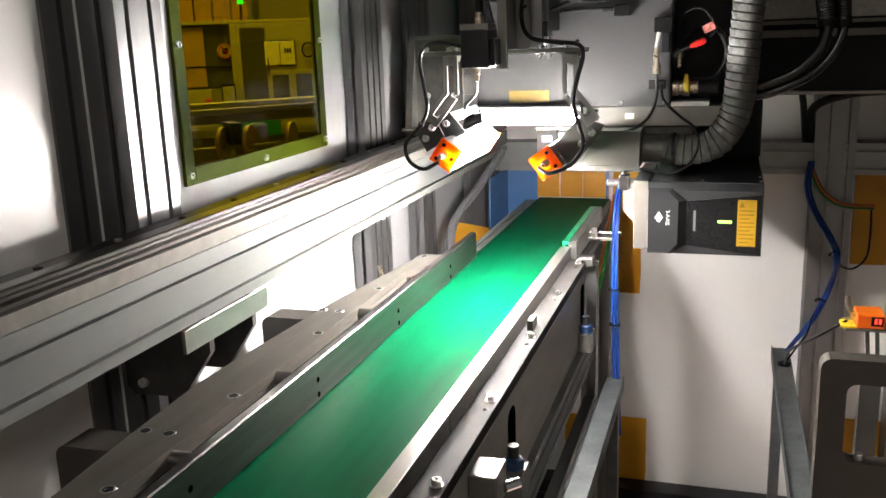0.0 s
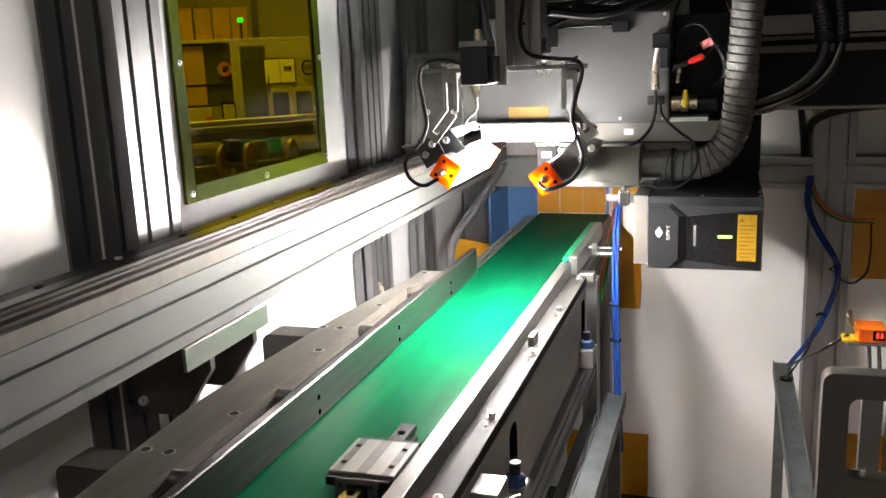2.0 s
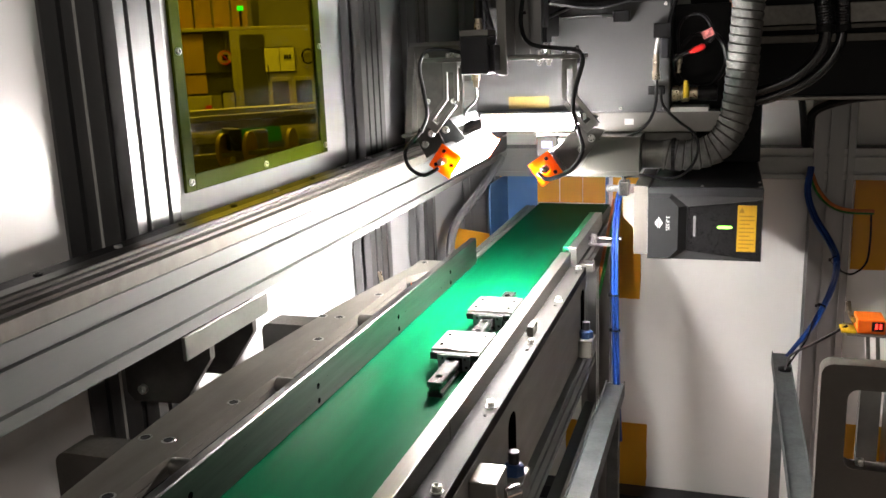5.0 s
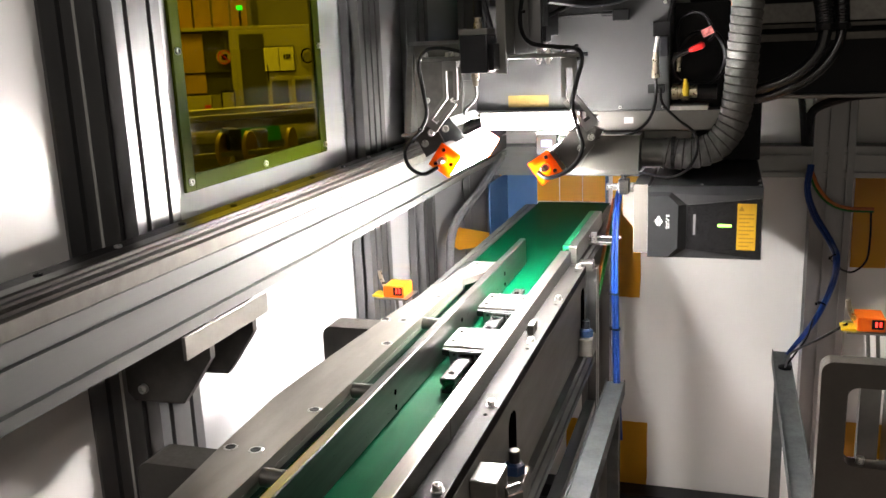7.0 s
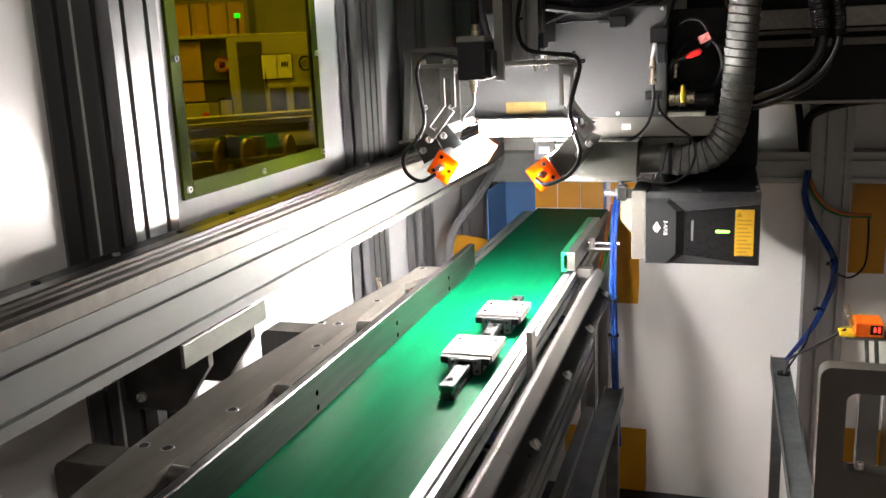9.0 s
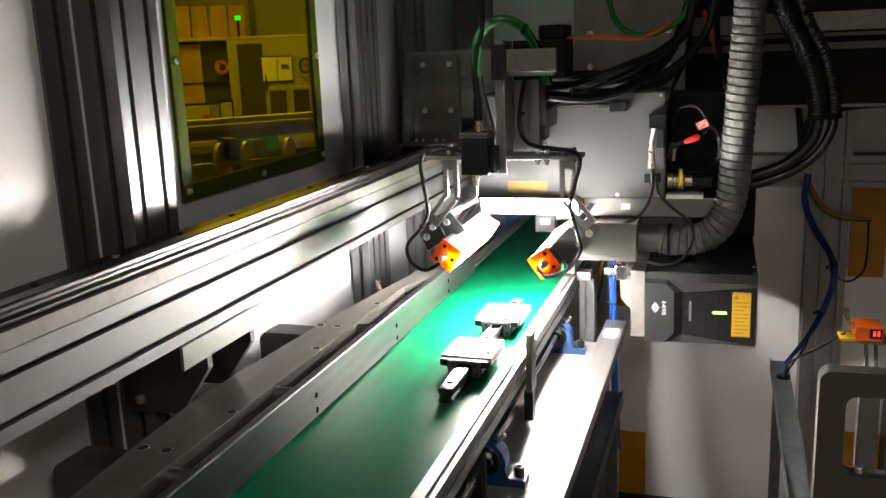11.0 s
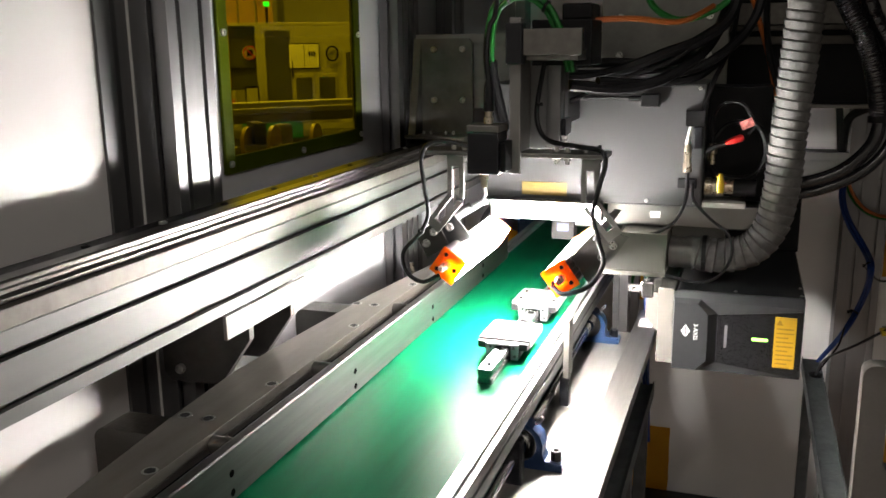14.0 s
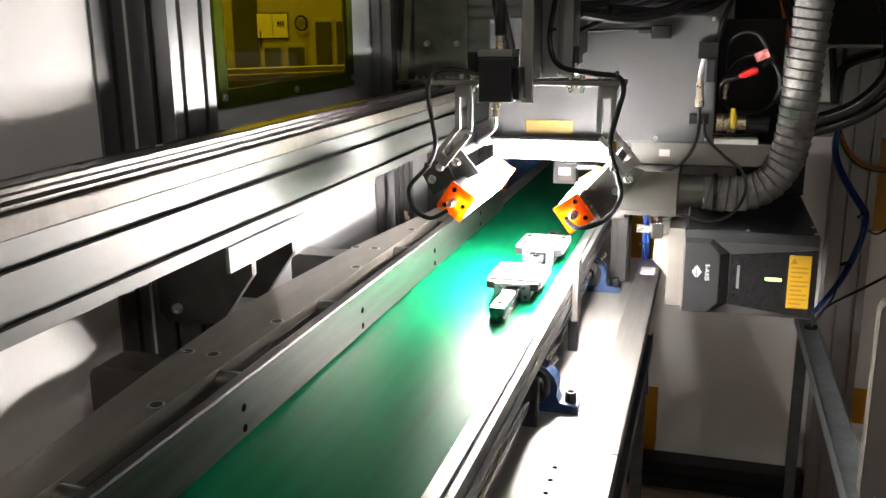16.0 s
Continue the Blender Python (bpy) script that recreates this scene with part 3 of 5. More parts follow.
vo = [[bm.verts.new((u, y, v)) for u, v in outer] for y in (1.25, 1.28)]
vi = [[bm.verts.new((u, y, v)) for u, v in inner] for y in (1.25, 1.28)]
n = len(outer)
for i in range(n):
    j = (i + 1) % n
    bm.faces.new((vo[0][i], vo[0][j], vi[0][j], vi[0][i]))
    bm.faces.new((vo[1][j], vo[1][i], vi[1][i], vi[1][j]))
    bm.faces.new((vo[0][j], vo[0][i], vo[1][i], vo[1][j]))
    bm.faces.new((vi[0][i], vi[0][j], vi[1][j], vi[1][i]))
rp.part("plate", bm, FRAMEGREY)
rp.part("leg", B(0.22, 0.264, 1.254, 1.276, 0.0, 0.6515), FRAMEGREY)
rp.part("bolt", bolt((0.195, 1.265, 0.7975), (0, 0, 1), 0.006, 0.009), BOLT)


def laser_sensor(x, y, z):
    th = Thing("distance_sensor", (x, y, z - 0.05), "orange distance sensor on a small steel bracket", "sensor", "orange sensors")
    case = th.part("case", B(x - 0.02, x + 0.02, y, y + 0.05, z, z + 0.022, 0.002), SENSOR)
    th.part("display", B(x + 0.0, x + 0.017, y - 0.0007, y + 0.0, z + 0.005, z + 0.02), BLACK, case)
    for k in range(2):
        th.part("digit", B(x + 0.005 + k * 0.006, x + 0.008 + k * 0.006, y - 0.0014, y - 0.0008, z + 0.009, z + 0.017), REDLED, case)
    br = th.part("bracket", B(x - 0.035, x + 0.028, y - 0.005, y + 0.055, z - 0.003, z - 0.0004), STAINLESS)
    th.part("tag", B(x - 0.042, x - 0.021, y + 0.0, y + 0.03, z + 0.0, z + 0.004), YELLOWTAG, br, "yellow plastic tag")
    for dx in (0.002, 0.016):
        th.part("stud", rod((x + dx, y + 0.02, z - 0.0505), (x + dx - 0.004, y + 0.02, z - 0.003), 0.003), STAINLESS)
    th.part("plug", tube([(x - 0.022, y + 0.02, z + 0.012), (x - 0.03, y + 0.02, z + 0.03), (x - 0.033, y + 0.02, z + 0.045)], 0.004), BRASS, smooth=True)
    return th


laser_sensor(0.222, 1.425, 0.9395)
laser_sensor(-0.574, 1.46, 0.943)
rsp = Thing("sensor_post", (0.23, 1.445, 0), "thin steel post carrying a sensor", "post")
rsp.part("post", B(0.215, 0.245, 1.435, 1.455, 0.0, 0.889), STAINLESS)
lsp = Thing("sensor_post", (-0.57, 1.48, 0), "thin steel post carrying a sensor", "post")
lsp.part("post", B(-0.582, -0.556, 1.47, 1.49, 0.0, 0.8925), STAINLESS)

# ---- belt exit hood and tapes at the back ----
hood = Thing("exit_tunnel", (-0.45, 2.3, 0.9), "blue-sided belt exit with amber film curtain", "tunnel")
hood.part("side_sheet", B(-0.585, -0.581, 2.20, 2.40, 0.86, 1.034), BLUEFILM, label="blue side sheet")
hood.part("back_sheet", B(-0.5805, -0.497, 2.396, 2.40, 0.86, 1.034), BLUEFILM, label="blue sheet behind the belt")
hood.part("edge_strip", B(-0.3055, -0.3005, 2.37, 2.40, 0.90, 1.034), BLUEFILM)
for k in range(3):
    hood.part("curtain_strip", B(-0.494 + k * 0.063, -0.433 + k * 0.063, 2.384 + 0.003 * (k % 2), 2.385 + 0.003 * (k % 2), 0.958, 1.034), AMBER, label="amber film strip")


def tape(x0, x1, z0, z1, y=BACK_Y - 0.003, label="amber tape stuck on the white panel"):
    bm = bmesh.new()
    nx, nz = 6, 10
    g = [[bm.verts.new((x0 + (x1 - x0) * i / nx + 0.002 * noise.noise((i, j * 0.7, x0 * 9)), y - 0.0015 - 0.004 * abs(noise.noise((i * 0.8, j * 0.6, x0 * 20))), z0 + (z1 - z0) * j / nz + 0.002 * noise.noise((j, i * 0.9, z0 * 9)))) for i in range(nx + 1)] for j in range(nz + 1)]
    for j in range(nz):
        for i in range(nx):
            bm.faces.new((g[j][i], g[j][i + 1], g[j + 1][i + 1], g[j + 1][i]))
    r = bmesh.ops.extrude_face_region(bm, geom=bm.faces[:])
    bmesh.ops.translate(bm, verts=[v for v in r["geom"] if isinstance(v, bmesh.types.BMVert)], vec=(0, 0.001, 0))
    return solo("amber_tape", bm, AMBER, label, "tape", group="amber tapes", smooth=True)


tape(-0.292, -0.215, 0.68, 1.03)
tape(-0.295, -0.19, 0.105, 0.305)
tape(-0.425, -0.375, 0.11, 0.30)
tape(0.315, 0.40, 0.79, 1.03)
tape(-0.61, -0.588, 0.84, 1.03)
tape(0.30, 0.44, 0.26, 0.36)
bm = E([(-0.735, 0.90), (-0.60, 0.88), (-0.598, 0.85), (-0.70, 0.83), (-0.738, 0.85)], "y", 2.30, 2.303)
solo("amber_film_flap", bm, AMBER, "loose amber film flap beside the belt exit", "film")

# ---- gantry carriage (runs along the beam) ----
carr = Thing("gantry_carriage", (-0.6, 1.7, 1.2), "machine gantry with a steel corner bracket and black cross beam", "gantry")
br = carr.part("end_bracket", E([(-0.640, 1.212), (-0.537, 1.212), (-0.537, 1.382), (-0.545, 1.392), (-0.640, 1.392)], "y", 1.642, 1.652), MILL, label="stained mill-finish bracket plate")
carr.part("bracket_side", E([(1.60, 1.205), (1.652, 1.205), (1.652, 1.392), (1.645, 1.392)], "x", -0.655, -0.6405), MILL)
carr.part("bracket_foot", B(-0.655, -0.535, 1.58, 1.6415, 1.2055, 1.2115, 0.001), MILL)
for bx in (-0.614, -0.556):
    for bz in (1.276, 1.372):
        carr.part("bolt", bolt((bx, 1.642, bz), (0, -1, 0), 0.006, 0.006), BOLT, br)
for bx in (-0.63, -0.615, -0.585, -0.57):
    carr.part("bolt", bolt((bx, 1.622, 1.2115), (0, 0, 1), 0.003, 0.006), BOLT)
carr.part("rail_block", B(-0.606, -0.566, 1.585, 1.70, 1.1975, 1.205, 0.001), BLACKMET)
carr.part("cross_profile", E(slotted(1.653, 1.74, 1.26, 1.40, left=(1.28, 1.32, 1.34, 1.38), w=0.008), "x", -0.655, -0.10), ALU)
carr.part("cross_cover", B(-0.0995, 1.0, 1.70, 1.90, 1.265, 1.56, 0.002), BLACK, label="black covered cross beam")
carr.part("cross_rail", B(-0.0995, 1.0, 1.672, 1.6995, 1.374, 1.388, 0.001), STEEL, label="steel linear rail")
carr.part("cross_rail", B(-0.0995, 1.0, 1.672, 1.6995, 1.398, 1.406, 0.001), STEEL, label="steel linear rail")
carr.part("cross_band", B(-0.0995, 1.0, 1.688, 1.6995, 1.408, 1.445, 0.001), STEEL_D, label="dull steel band")
carr.part("lower_lip", B(-0.0995, 1.0, 1.68, 1.6995, 1.265, 1.272, 0.001), STEEL_D)
sp = carr.part("stage_plate", B(-0.27, -0.07, 1.50, 1.515, 1.30, 1.60, 0.001), MILL, label="bare metal stage plate")
for bx in (-0.24, -0.10):
    for bz in (1.36, 1.42, 1.50):
        carr.part("bolt", bolt((bx, 1.50, bz), (0, -1, 0), 0.006, 0.006), BOLT, sp)
carr.part("stage_block", B(-0.26, -0.08, 1.5155, 1.652, 1.27, 1.58), BLACKMET)

# ---- head: carrier frame ----
HB = (-0.3, 1.3, 1.1)
hf = Thing("head_frame", HB, "grey head housing with an aluminium column and light brackets", "machine head")
hb = hf.part("housing", B(-0.418, -0.091, 1.326, 1.49, 1.143, 1.322, 0.003), BOXGREY, label="grey powder-coated housing")
for bx in (-0.40, -0.305, -0.20, -0.10):
    hf.part("screw", bolt((bx, 1.326, 1.3155), (0, -1, 0), 0.003, 0.002), BOLT, hb)
for bx in (-0.17, -0.10):
    hf.part("screw", bolt((bx, 1.326, 1.15), (0, -1, 0), 0.003, 0.002), BOLT, hb)
hf.part("warning_label", B(-0.360, -0.290, 1.3245, 1.3257, 1.152, 1.172), LABEL_D, hb, "dull amber warning label")
hf.part("label_line", B(-0.3265, -0.3255, 1.3240, 1.3244, 1.153, 1.171), LABELINK, hb)
for k in range(3):
    hf.part("label_line", B(-0.357, -0.329, 1.3240, 1.3244, 1.156 + k * 0.0045, 1.1575 + k * 0.0045), LABELINK, hb)
    hf.part("label_line", B(-0.322, -0.294, 1.3240, 1.3244, 1.156 + k * 0.0045, 1.1575 + k * 0.0045), LABELINK, hb)
hf.part("small_label", B(-0.165, -0.150, 1.3440, 1.3446, 1.121, 1.131), STICKER, hb, "small printed label")
# Underbody depth is stretched at the rear to block light going up the back.
hf.part("underbody", B(-0.23, 0.0, 1.345, 1.62, 1.108, 1.1425, 0.002), STAINLESS)
hf.part("column", E(slotted(-0.315, -0.266, 1.145, 1.20, du=(-0.3085, -0.281), right=(1.172,), w=0.007, d=0.007), "z", 1.246, 1.352), ALU_Z)
hf.part("column_plate", B(-0.318, -0.304, 1.083, 1.0900, 1.2185, 1.412, 0.001), ARM)
hf.part("column_web", B(-0.316, -0.306, 1.0905, 1.1445, 1.2455, 1.41), STAINLESS)
hf.part("column_link", B(-0.318, -0.272, 1.2005, 1.325, 1.27, 1.318, 0.002), BLACKMET)
hf.part("column_clip", B(-0.2655, -0.259, 1.15, 1.19, 1.262, 1.284, 0.001), BLACKMET)
for bz in (1.252, 1.259):
    hf.part("bolt", bolt((-0.2655, 1.160, bz), (1, 0, 0), 0.003, 0.006), BOLT)
hf.part("actuator", B(-0.304, -0.226, 1.14, 1.22, 1.3525, 1.410, 0.002), BLACK, label="black actuator block")
hf.part("actuator_end", B(-0.3175, -0.297, 1.060, 1.0825, 1.356, 1.405, 0.0015), BLACKMET)
hf.part("actuator_rail", B(-0.2965, -0.225, 1.064, 1.080, 1.366, 1.398, 0.001), STEEL_D, label="dark actuator rail")
hf.part("actuator_rail", B(-0.2965, -0.232, 1.0805, 1.139, 1.360, 1.372, 0.001), STEEL_D)
hf.part("actuator_motor", B(-0.275, -0.235, 1.19, 1.26, 1.4105, 1.432, 0.003), BLACK)
hf.part("carrier_plate", B(-0.443, -0.196, 1.0905, 1.14, 1.239, 1.245, 0.001), MILL, label="horizontal carrier plate")
for bx in (-0.40, -0.385, -0.262, -0.248, -0.225):
    hf.part("bolt", bolt((bx, 1.108, 1.2452), (0, 0, 1), 0.0035, 0.006), BOLT)
    hf.part("nut", turn(bmesh.new(), [(0, 0), (0.005, 0), (0.005, 0.004), (0.003, 0.004), (0.003, 0.009), (0, 0.009)], axis_m((bx, 1.108, 1.2388), (0, 0, -1)), 6), BOLT)


def arm(sx, x, name="slotted_arm"):
    """Slotted bent strip: sx is +1 where it leans to larger x. Built from a flat outline with a long slot."""
    W = 0.0112
    cen = [(x, 1.2385), (x, 1.182), (x + sx * 0.030, 1.145)]
    # four sides of a slotted strip, as bars
    bm = bmesh.new()
    for (xa, za), (xb, zb) in zip(cen, cen[1:]):
        d = Vector((xb - xa, 0, zb - za))
        nrm = Vector((d.z, 0, -d.x)).normalized()
        for s in (-1, 1):
            p, q = nrm * s * W, nrm * s * (W - 0.0062)
            extrude(bm, [(xa + p.x, za + p.z), (xb + p.x, zb + p.z), (xb + q.x, zb + q.z), (xa + q.x, za + q.z)], "y", 1.097, 1.102)
    box(bm, x - 0.0112, x + 0.0112, 1.0965, 1.1025, 1.224, 1.2385)
    box(bm, x - 0.0112, x + 0.0112, 1.0965, 1.13, 1.2335, 1.2385)
    (xa, za), (xb, zb) = cen[1], cen[2]
    d = Vector((xb - xa, 0, zb - za)).normalized()
    nrm = Vector((d.z, 0, -d.x))
    p, q = nrm * W + d * 0.006, nrm * W - d * 0.006
    extrude(bm, [(xb + p.x, zb + p.z), (xb + q.x, zb + q.z), (xb - p.x, zb - p.z), (xb - q.x, zb - q.z)], "y", 1.0965, 1.1025)
    return hf.part(name, bm, ARM, label="bent slotted sheet arm")


arm(-1, -0.3945)
arm(1, -0.2165)
HOLD_L = [(-0.4552, 1.1274), (-0.4245, 1.1483), (-0.4068, 1.1138), (-0.4382, 1.0954)]
HOLD_C = [(-0.433, 1.1363), (-0.4055, 1.154), (-0.3799, 1.1234), (-0.4103, 1.1099)]
HOLD_R = [(-0.247, 1.1013), (-0.2103, 1.1435), (-0.171, 1.1335), (-0.1894, 1.1055), (-0.2216, 1.0674)]
for poly, y, mt, sc in ((HOLD_L, 1.104, BRACKET, ((-0.439, 1.1165), (-0.428, 1.133))), (HOLD_C, 1.122, GALV, ((-0.411, 1.137),)), (HOLD_R, 1.135, BRACKET, ((-0.205, 1.106), (-0.190, 1.122)))):
    pl = hf.part("light_holder", E(poly, "y", y, y + 0.004), mt, label="steel plate holding a light bar")
    for bx, bz in sc:
        hf.part("screw", bolt((bx, y, bz), (0, -1, 0), 0.0055, 0.005), BOLT, pl)
    # Invented bars behind the plates, lengthened to block light from the window panel.
    hf.part("holder_shade", E([poly[0], poly[1], ((poly[1][0] * 3 + poly[2][0]) / 4, (poly[1][1] * 3 + poly[2][1]) / 4), ((poly[0][0] * 3 + poly[-1][0]) / 4, (poly[0][1] * 3 + poly[-1][1]) / 4)], "y", y + 0.0045, y + 0.15), mt, pl)
hf.part("lamp_lip", B(-0.42, -0.235, 1.300, 1.3255, 1.1445, 1.147), BOXGREY, label="lip over the back light")


def bar_light(name, m, length, w, h, thing_base, end=None):
    """LED bar: along local y from 0 to length, shining along local -z."""
    th = Thing(name, thing_base, "lit white LED bar light on the machine head", "bar light", "bar lights")
    body = box(bmesh.new(), -w / 2, w / 2, 0.004, length - 0.004, -h * 0.40, h * 0.55, 0.0015)
    body.transform(m)
    bd = th.part("body", body, STAINLESS, label="bright ribbed heat-sink body")
    for k in range(5):
        bm = box(bmesh.new(), -w / 2 + 0.003 + k * (w - 0.006) / 4 - 0.001, -w / 2 + 0.003 + k * (w - 0.006) / 4 + 0.001, 0.006, length - 0.006, h * 0.55, h * 0.62)
        bm.transform(m)
        th.part("fin", bm, STAINLESS, bd)
    bm = box(bmesh.new(), -w / 2 + 0.001, w / 2 - 0.001, 0.003, length - 0.003, -h * 0.5, -h * 0.405, 0.0005)
    bm.transform(m)
    th.part("diffuser", bm, LED, label="glowing white diffuser")
    # Added emitter behind the cap, makes the orange acrylic glow.
    bm = box(bmesh.new(), -w * 0.22, w * 0.22, 0.0028, 0.0038, -h * 0.38, h * 0.15)
    bm.transform(m)
    th.part("cap_glow", bm, LEDEND, bd)
    for a, b in ((0.0, 0.0025), (length - 0.0025, length)):
        cap = box(bmesh.new(), -w / 2 - 0.001, w / 2 + 0.001, a, b, -h * 0.55, h * 0.62, 0.0005)
        cap.transform(m)
        cp = th.part("end_cap", cap, end or ORANGE, label="" if end else "glowing orange acrylic end cap")
        if a == 0.0 and not end:
            for dx, dz in ((-w * 0.32, h * 0.35), (w * 0.32, h * 0.35), (0, -h * 0.3)):
                bm = bolt(m @ Vector((dx, 0, dz)), m.to_3x3() @ Vector((0, -1, 0)), 0.003, 0.0015)
                th.part("screw", bm, BLACK, cp)
            plug = turn(bmesh.new(), [(0, 0), (0.006, 0), (0.006, 0.01), (0.005, 0.011), (0.005, 0.02), (0.003, 0.024), (0, 0.024)], axis_m(m @ Vector((0, -0.0005, 0.003)), m.to_3x3() @ Vector((0, -1, 0))), 12)
            th.part("plug", plug, BRASS, cp, "nickel cable plug", smooth=True)
    return th


BASE_L = Matrix.Translation((-0.3965, 1.07, 1.0945)) @ Matrix.Rotation(radians(-56), 4, "Y")
BASE_R = Matrix.Translation((-0.254, 1.10, 1.080)) @ Matrix.Rotation(radians(55), 4, "Y")
light_l = bar_light("bar_light", BASE_L, 0.235, 0.037, 0.032, (-0.3965, 1.07, 1.0945))
light_r = bar_light("bar_light", BASE_R, 0.225, 0.037, 0.032, (-0.254, 1.10, 1.080))
BASE_B = Matrix.Translation((-0.235, 1.330, 1.130)) @ Matrix.Rotation(radians(90), 4, "Z") @ Matrix.Rotation(radians(74), 4, "Y")
light_b = bar_light("bar_light", BASE_B, 0.175, 0.030, 0.018, (-0.325, 1.330, 1.126), STAINLESS)

# vision camera
vc = Thing("vision_camera", (-0.345, 1.09, 1.22), "black machine vision camera with cables", "camera")
vb = vc.part("body", B(-0.362, -0.322, 1.045, 1.0885, 1.222, 1.274, 0.0015), BLACKMET)
vc.part("top_cap", B(-0.363, -0.321, 1.044, 1.0885, 1.2745, 1.283, 0.001), STAINLESS, vb)
vc.part("side_block", B(-0.3215, -0.314, 1.05, 1.0885, 1.225, 1.262, 0.001), BLACK, vb)
vc.part("connector", turn(bmesh.new(), [(0, 0), (0.006, 0), (0.006, 0.008), (0.0045, 0.009), (0.0045, 0.015), (0, 0.015)], axis_m((-0.340, 1.066, 1.2835), (0, 0, 1)), 14), BRASS, smooth=True)
vc.part("boot", turn(bmesh.new(), [(0, 0), (0.007, 0), (0.006, 0.03), (0.004, 0.038), (0, 0.038)], axis_m((-0.340, 1.066, 1.299), (0, 0, 1)), 14), RUBBER, smooth=True)
vc.part("lower_connector", turn(bmesh.new(), [(0, 0), (0.006, 0), (0.006, 0.008), (0.0045, 0.009), (0.004, 0.018), (0, 0.018)], axis_m((-0.346, 1.066, 1.2215), (0, 0, -1)), 14), BRASS, smooth=True)

# display unit behind the lights
du = Thing("pressure_display", (-0.323, 1.47, 1.05), "small white digital pressure display", "display")
du.part("case", B(-0.343, -0.303, 1.47, 1.495, 1.051, 1.089, 0.002), CASE_DIM)
du.part("screen", B(-0.333, -0.313, 1.4690, 1.4698, 1.066, 1.079), BLUELCD)
for k in range(3):
    du.part("button", B(-0.333 + k * 0.0075, -0.328 + k * 0.0075, 1.4690, 1.4698, 1.056, 1.060), BLACK)
du.part("fitting", rod((-0.3025, 1.48, 1.08), (-0.27, 1.48, 1.08), 0.006), BOLT, smooth=True)
du.part("bracket", B(-0.343, -0.25, 1.4705, 1.494, 1.0895, 1.0945), STAINLESS)

# extraction hood with duct and hose
exh = Thing("extraction_hood", (-0.18, 1.3, 1.04), "cream fume extraction hood with a metal duct stub", "fume hood")
# Hood made deeper than its visible part, to keep bar light off the back.
exh.part("hood", E([(-0.235, 1.048), (-0.136, 1.044), (-0.134, 1.1065), (-0.20, 1.1075)], "y", 1.29, 1.56), CREAM)
exh.part("duct_stub", rod((-0.1335, 1.335, 1.073), (-0.098, 1.335, 1.073), 0.0235, seg=28), MILL, smooth=True)
exh.part("flange_plate", B(-0.1335, -0.055, 1.36, 1.55, 1.060, 1.1065, 0.001), MILL)
exh.part("lip", B(-0.255, -0.135, 1.288, 1.2895, 1.043, 1.050), CREAM)

hose = Thing("extraction_hose", (0.0, 1.33, 1.07), "grey ribbed foil extraction hose", "hose")
hose.part("hose", tube([(-0.10, 1.335, 1.073), (-0.06, 1.335, 1.071), (-0.02, 1.335, 1.082), (0.006, 1.335, 1.115), (0.017, 1.335, 1.165), (0.022, 1.335, 1.25), (0.028, 1.335, 1.35), (0.034, 1.335, 1.47), (0.04, 1.335, 1.70), (0.05, 1.36, 1.95)], 0.024, seg=20, n=110,
     rad=lambda q: 0.0232 + 0.0030 * (q / 0.0132 % 1) ** 0.6 * min(1.0, 9 * (1 - q / 0.0132 % 1)) + 0.0004 * math.sin(q * 37), helix=0.0132), HOSE, smooth=True)
hose.part("clamp", turn(bmesh.new(), [(0.0262, 0), (0.0275, 0.0), (0.0275, 0.006), (0.0262, 0.006)], axis_m((-0.086, 1.335, 1.0725), (1, 0, 0)), 24), BLACK)

# laser marker, lying on its side
lm = Thing("laser_marker", (-0.03, 1.35, 0.90), "charcoal laser marking head mounted on its side", "laser marker")
LX0, LX1, LZ0, LZ1 = -0.128, 0.060, 0.902, 1.020
# Rear runs to y=2.0, lengthened unseen to block bar light from back wall.
lb = lm.part("body", B(LX0 + 0.01, LX1, 1.302, 2.0, LZ0 + 0.001, LZ1 + 0.003, 0.003), HEADGREY)
lm.part("rear_box", B(-0.10, 0.062, 1.60, 1.66, LZ1 + 0.004, LZ1 + 0.125, 0.002), BLACK, lb, "black rear box")
# front: a pale bezel, a raised cover with chamfers, a black panel


def frustum(pa, ya, pb, yb):
    bm = bmesh.new()
    a = [bm.verts.new((x, ya, z)) for x, z in pa]
    b = [bm.verts.new((x, yb, z)) for x, z in pb]
    bm.faces.new(a)
    bm.faces.new(b[::-1])
    for k in range(len(a)):
        bm.faces.new((a[k], b[k], b[(k + 1) % len(a)], a[(k + 1) % len(a)]))
    return bm


lm.part("bezel", frustum([(LX0 + 0.008, LZ1 - 0.010), (LX1 - 0.002, LZ1 - 0.010), (LX1 - 0.002, LZ0 + 0.003), (LX0 + 0.008, LZ0 + 0.003)], 1.2905, [(LX0 + 0.007, LZ1 + 0.001), (LX1, LZ1 + 0.001), (LX1, LZ0), (LX0 + 0.007, LZ0)], 1.3015), HEADLITE, lb, "mid-grey chamfered bezel")
COVER = [(LX0 + 0.009, LZ1 - 0.012), (-0.086, LZ1 - 0.012), (-0.071, LZ1 - 0.027), (-0.071, LZ0 + 0.020), (-0.086, LZ0 + 0.005), (LX0 + 0.009, LZ0 + 0.005)]
SKIRT = [(LX0 + 0.008, LZ1 - 0.006), (-0.082, LZ1 - 0.006), (-0.058, LZ1 - 0.026), (-0.058, LZ0 + 0.018), (-0.082, LZ0 + 0.002), (LX0 + 0.008, LZ0 + 0.002)]
lm.part("front_cover", frustum(COVER, 1.2835, SKIRT, 1.2902), HEADGREY, lb, "charcoal raised front cover")
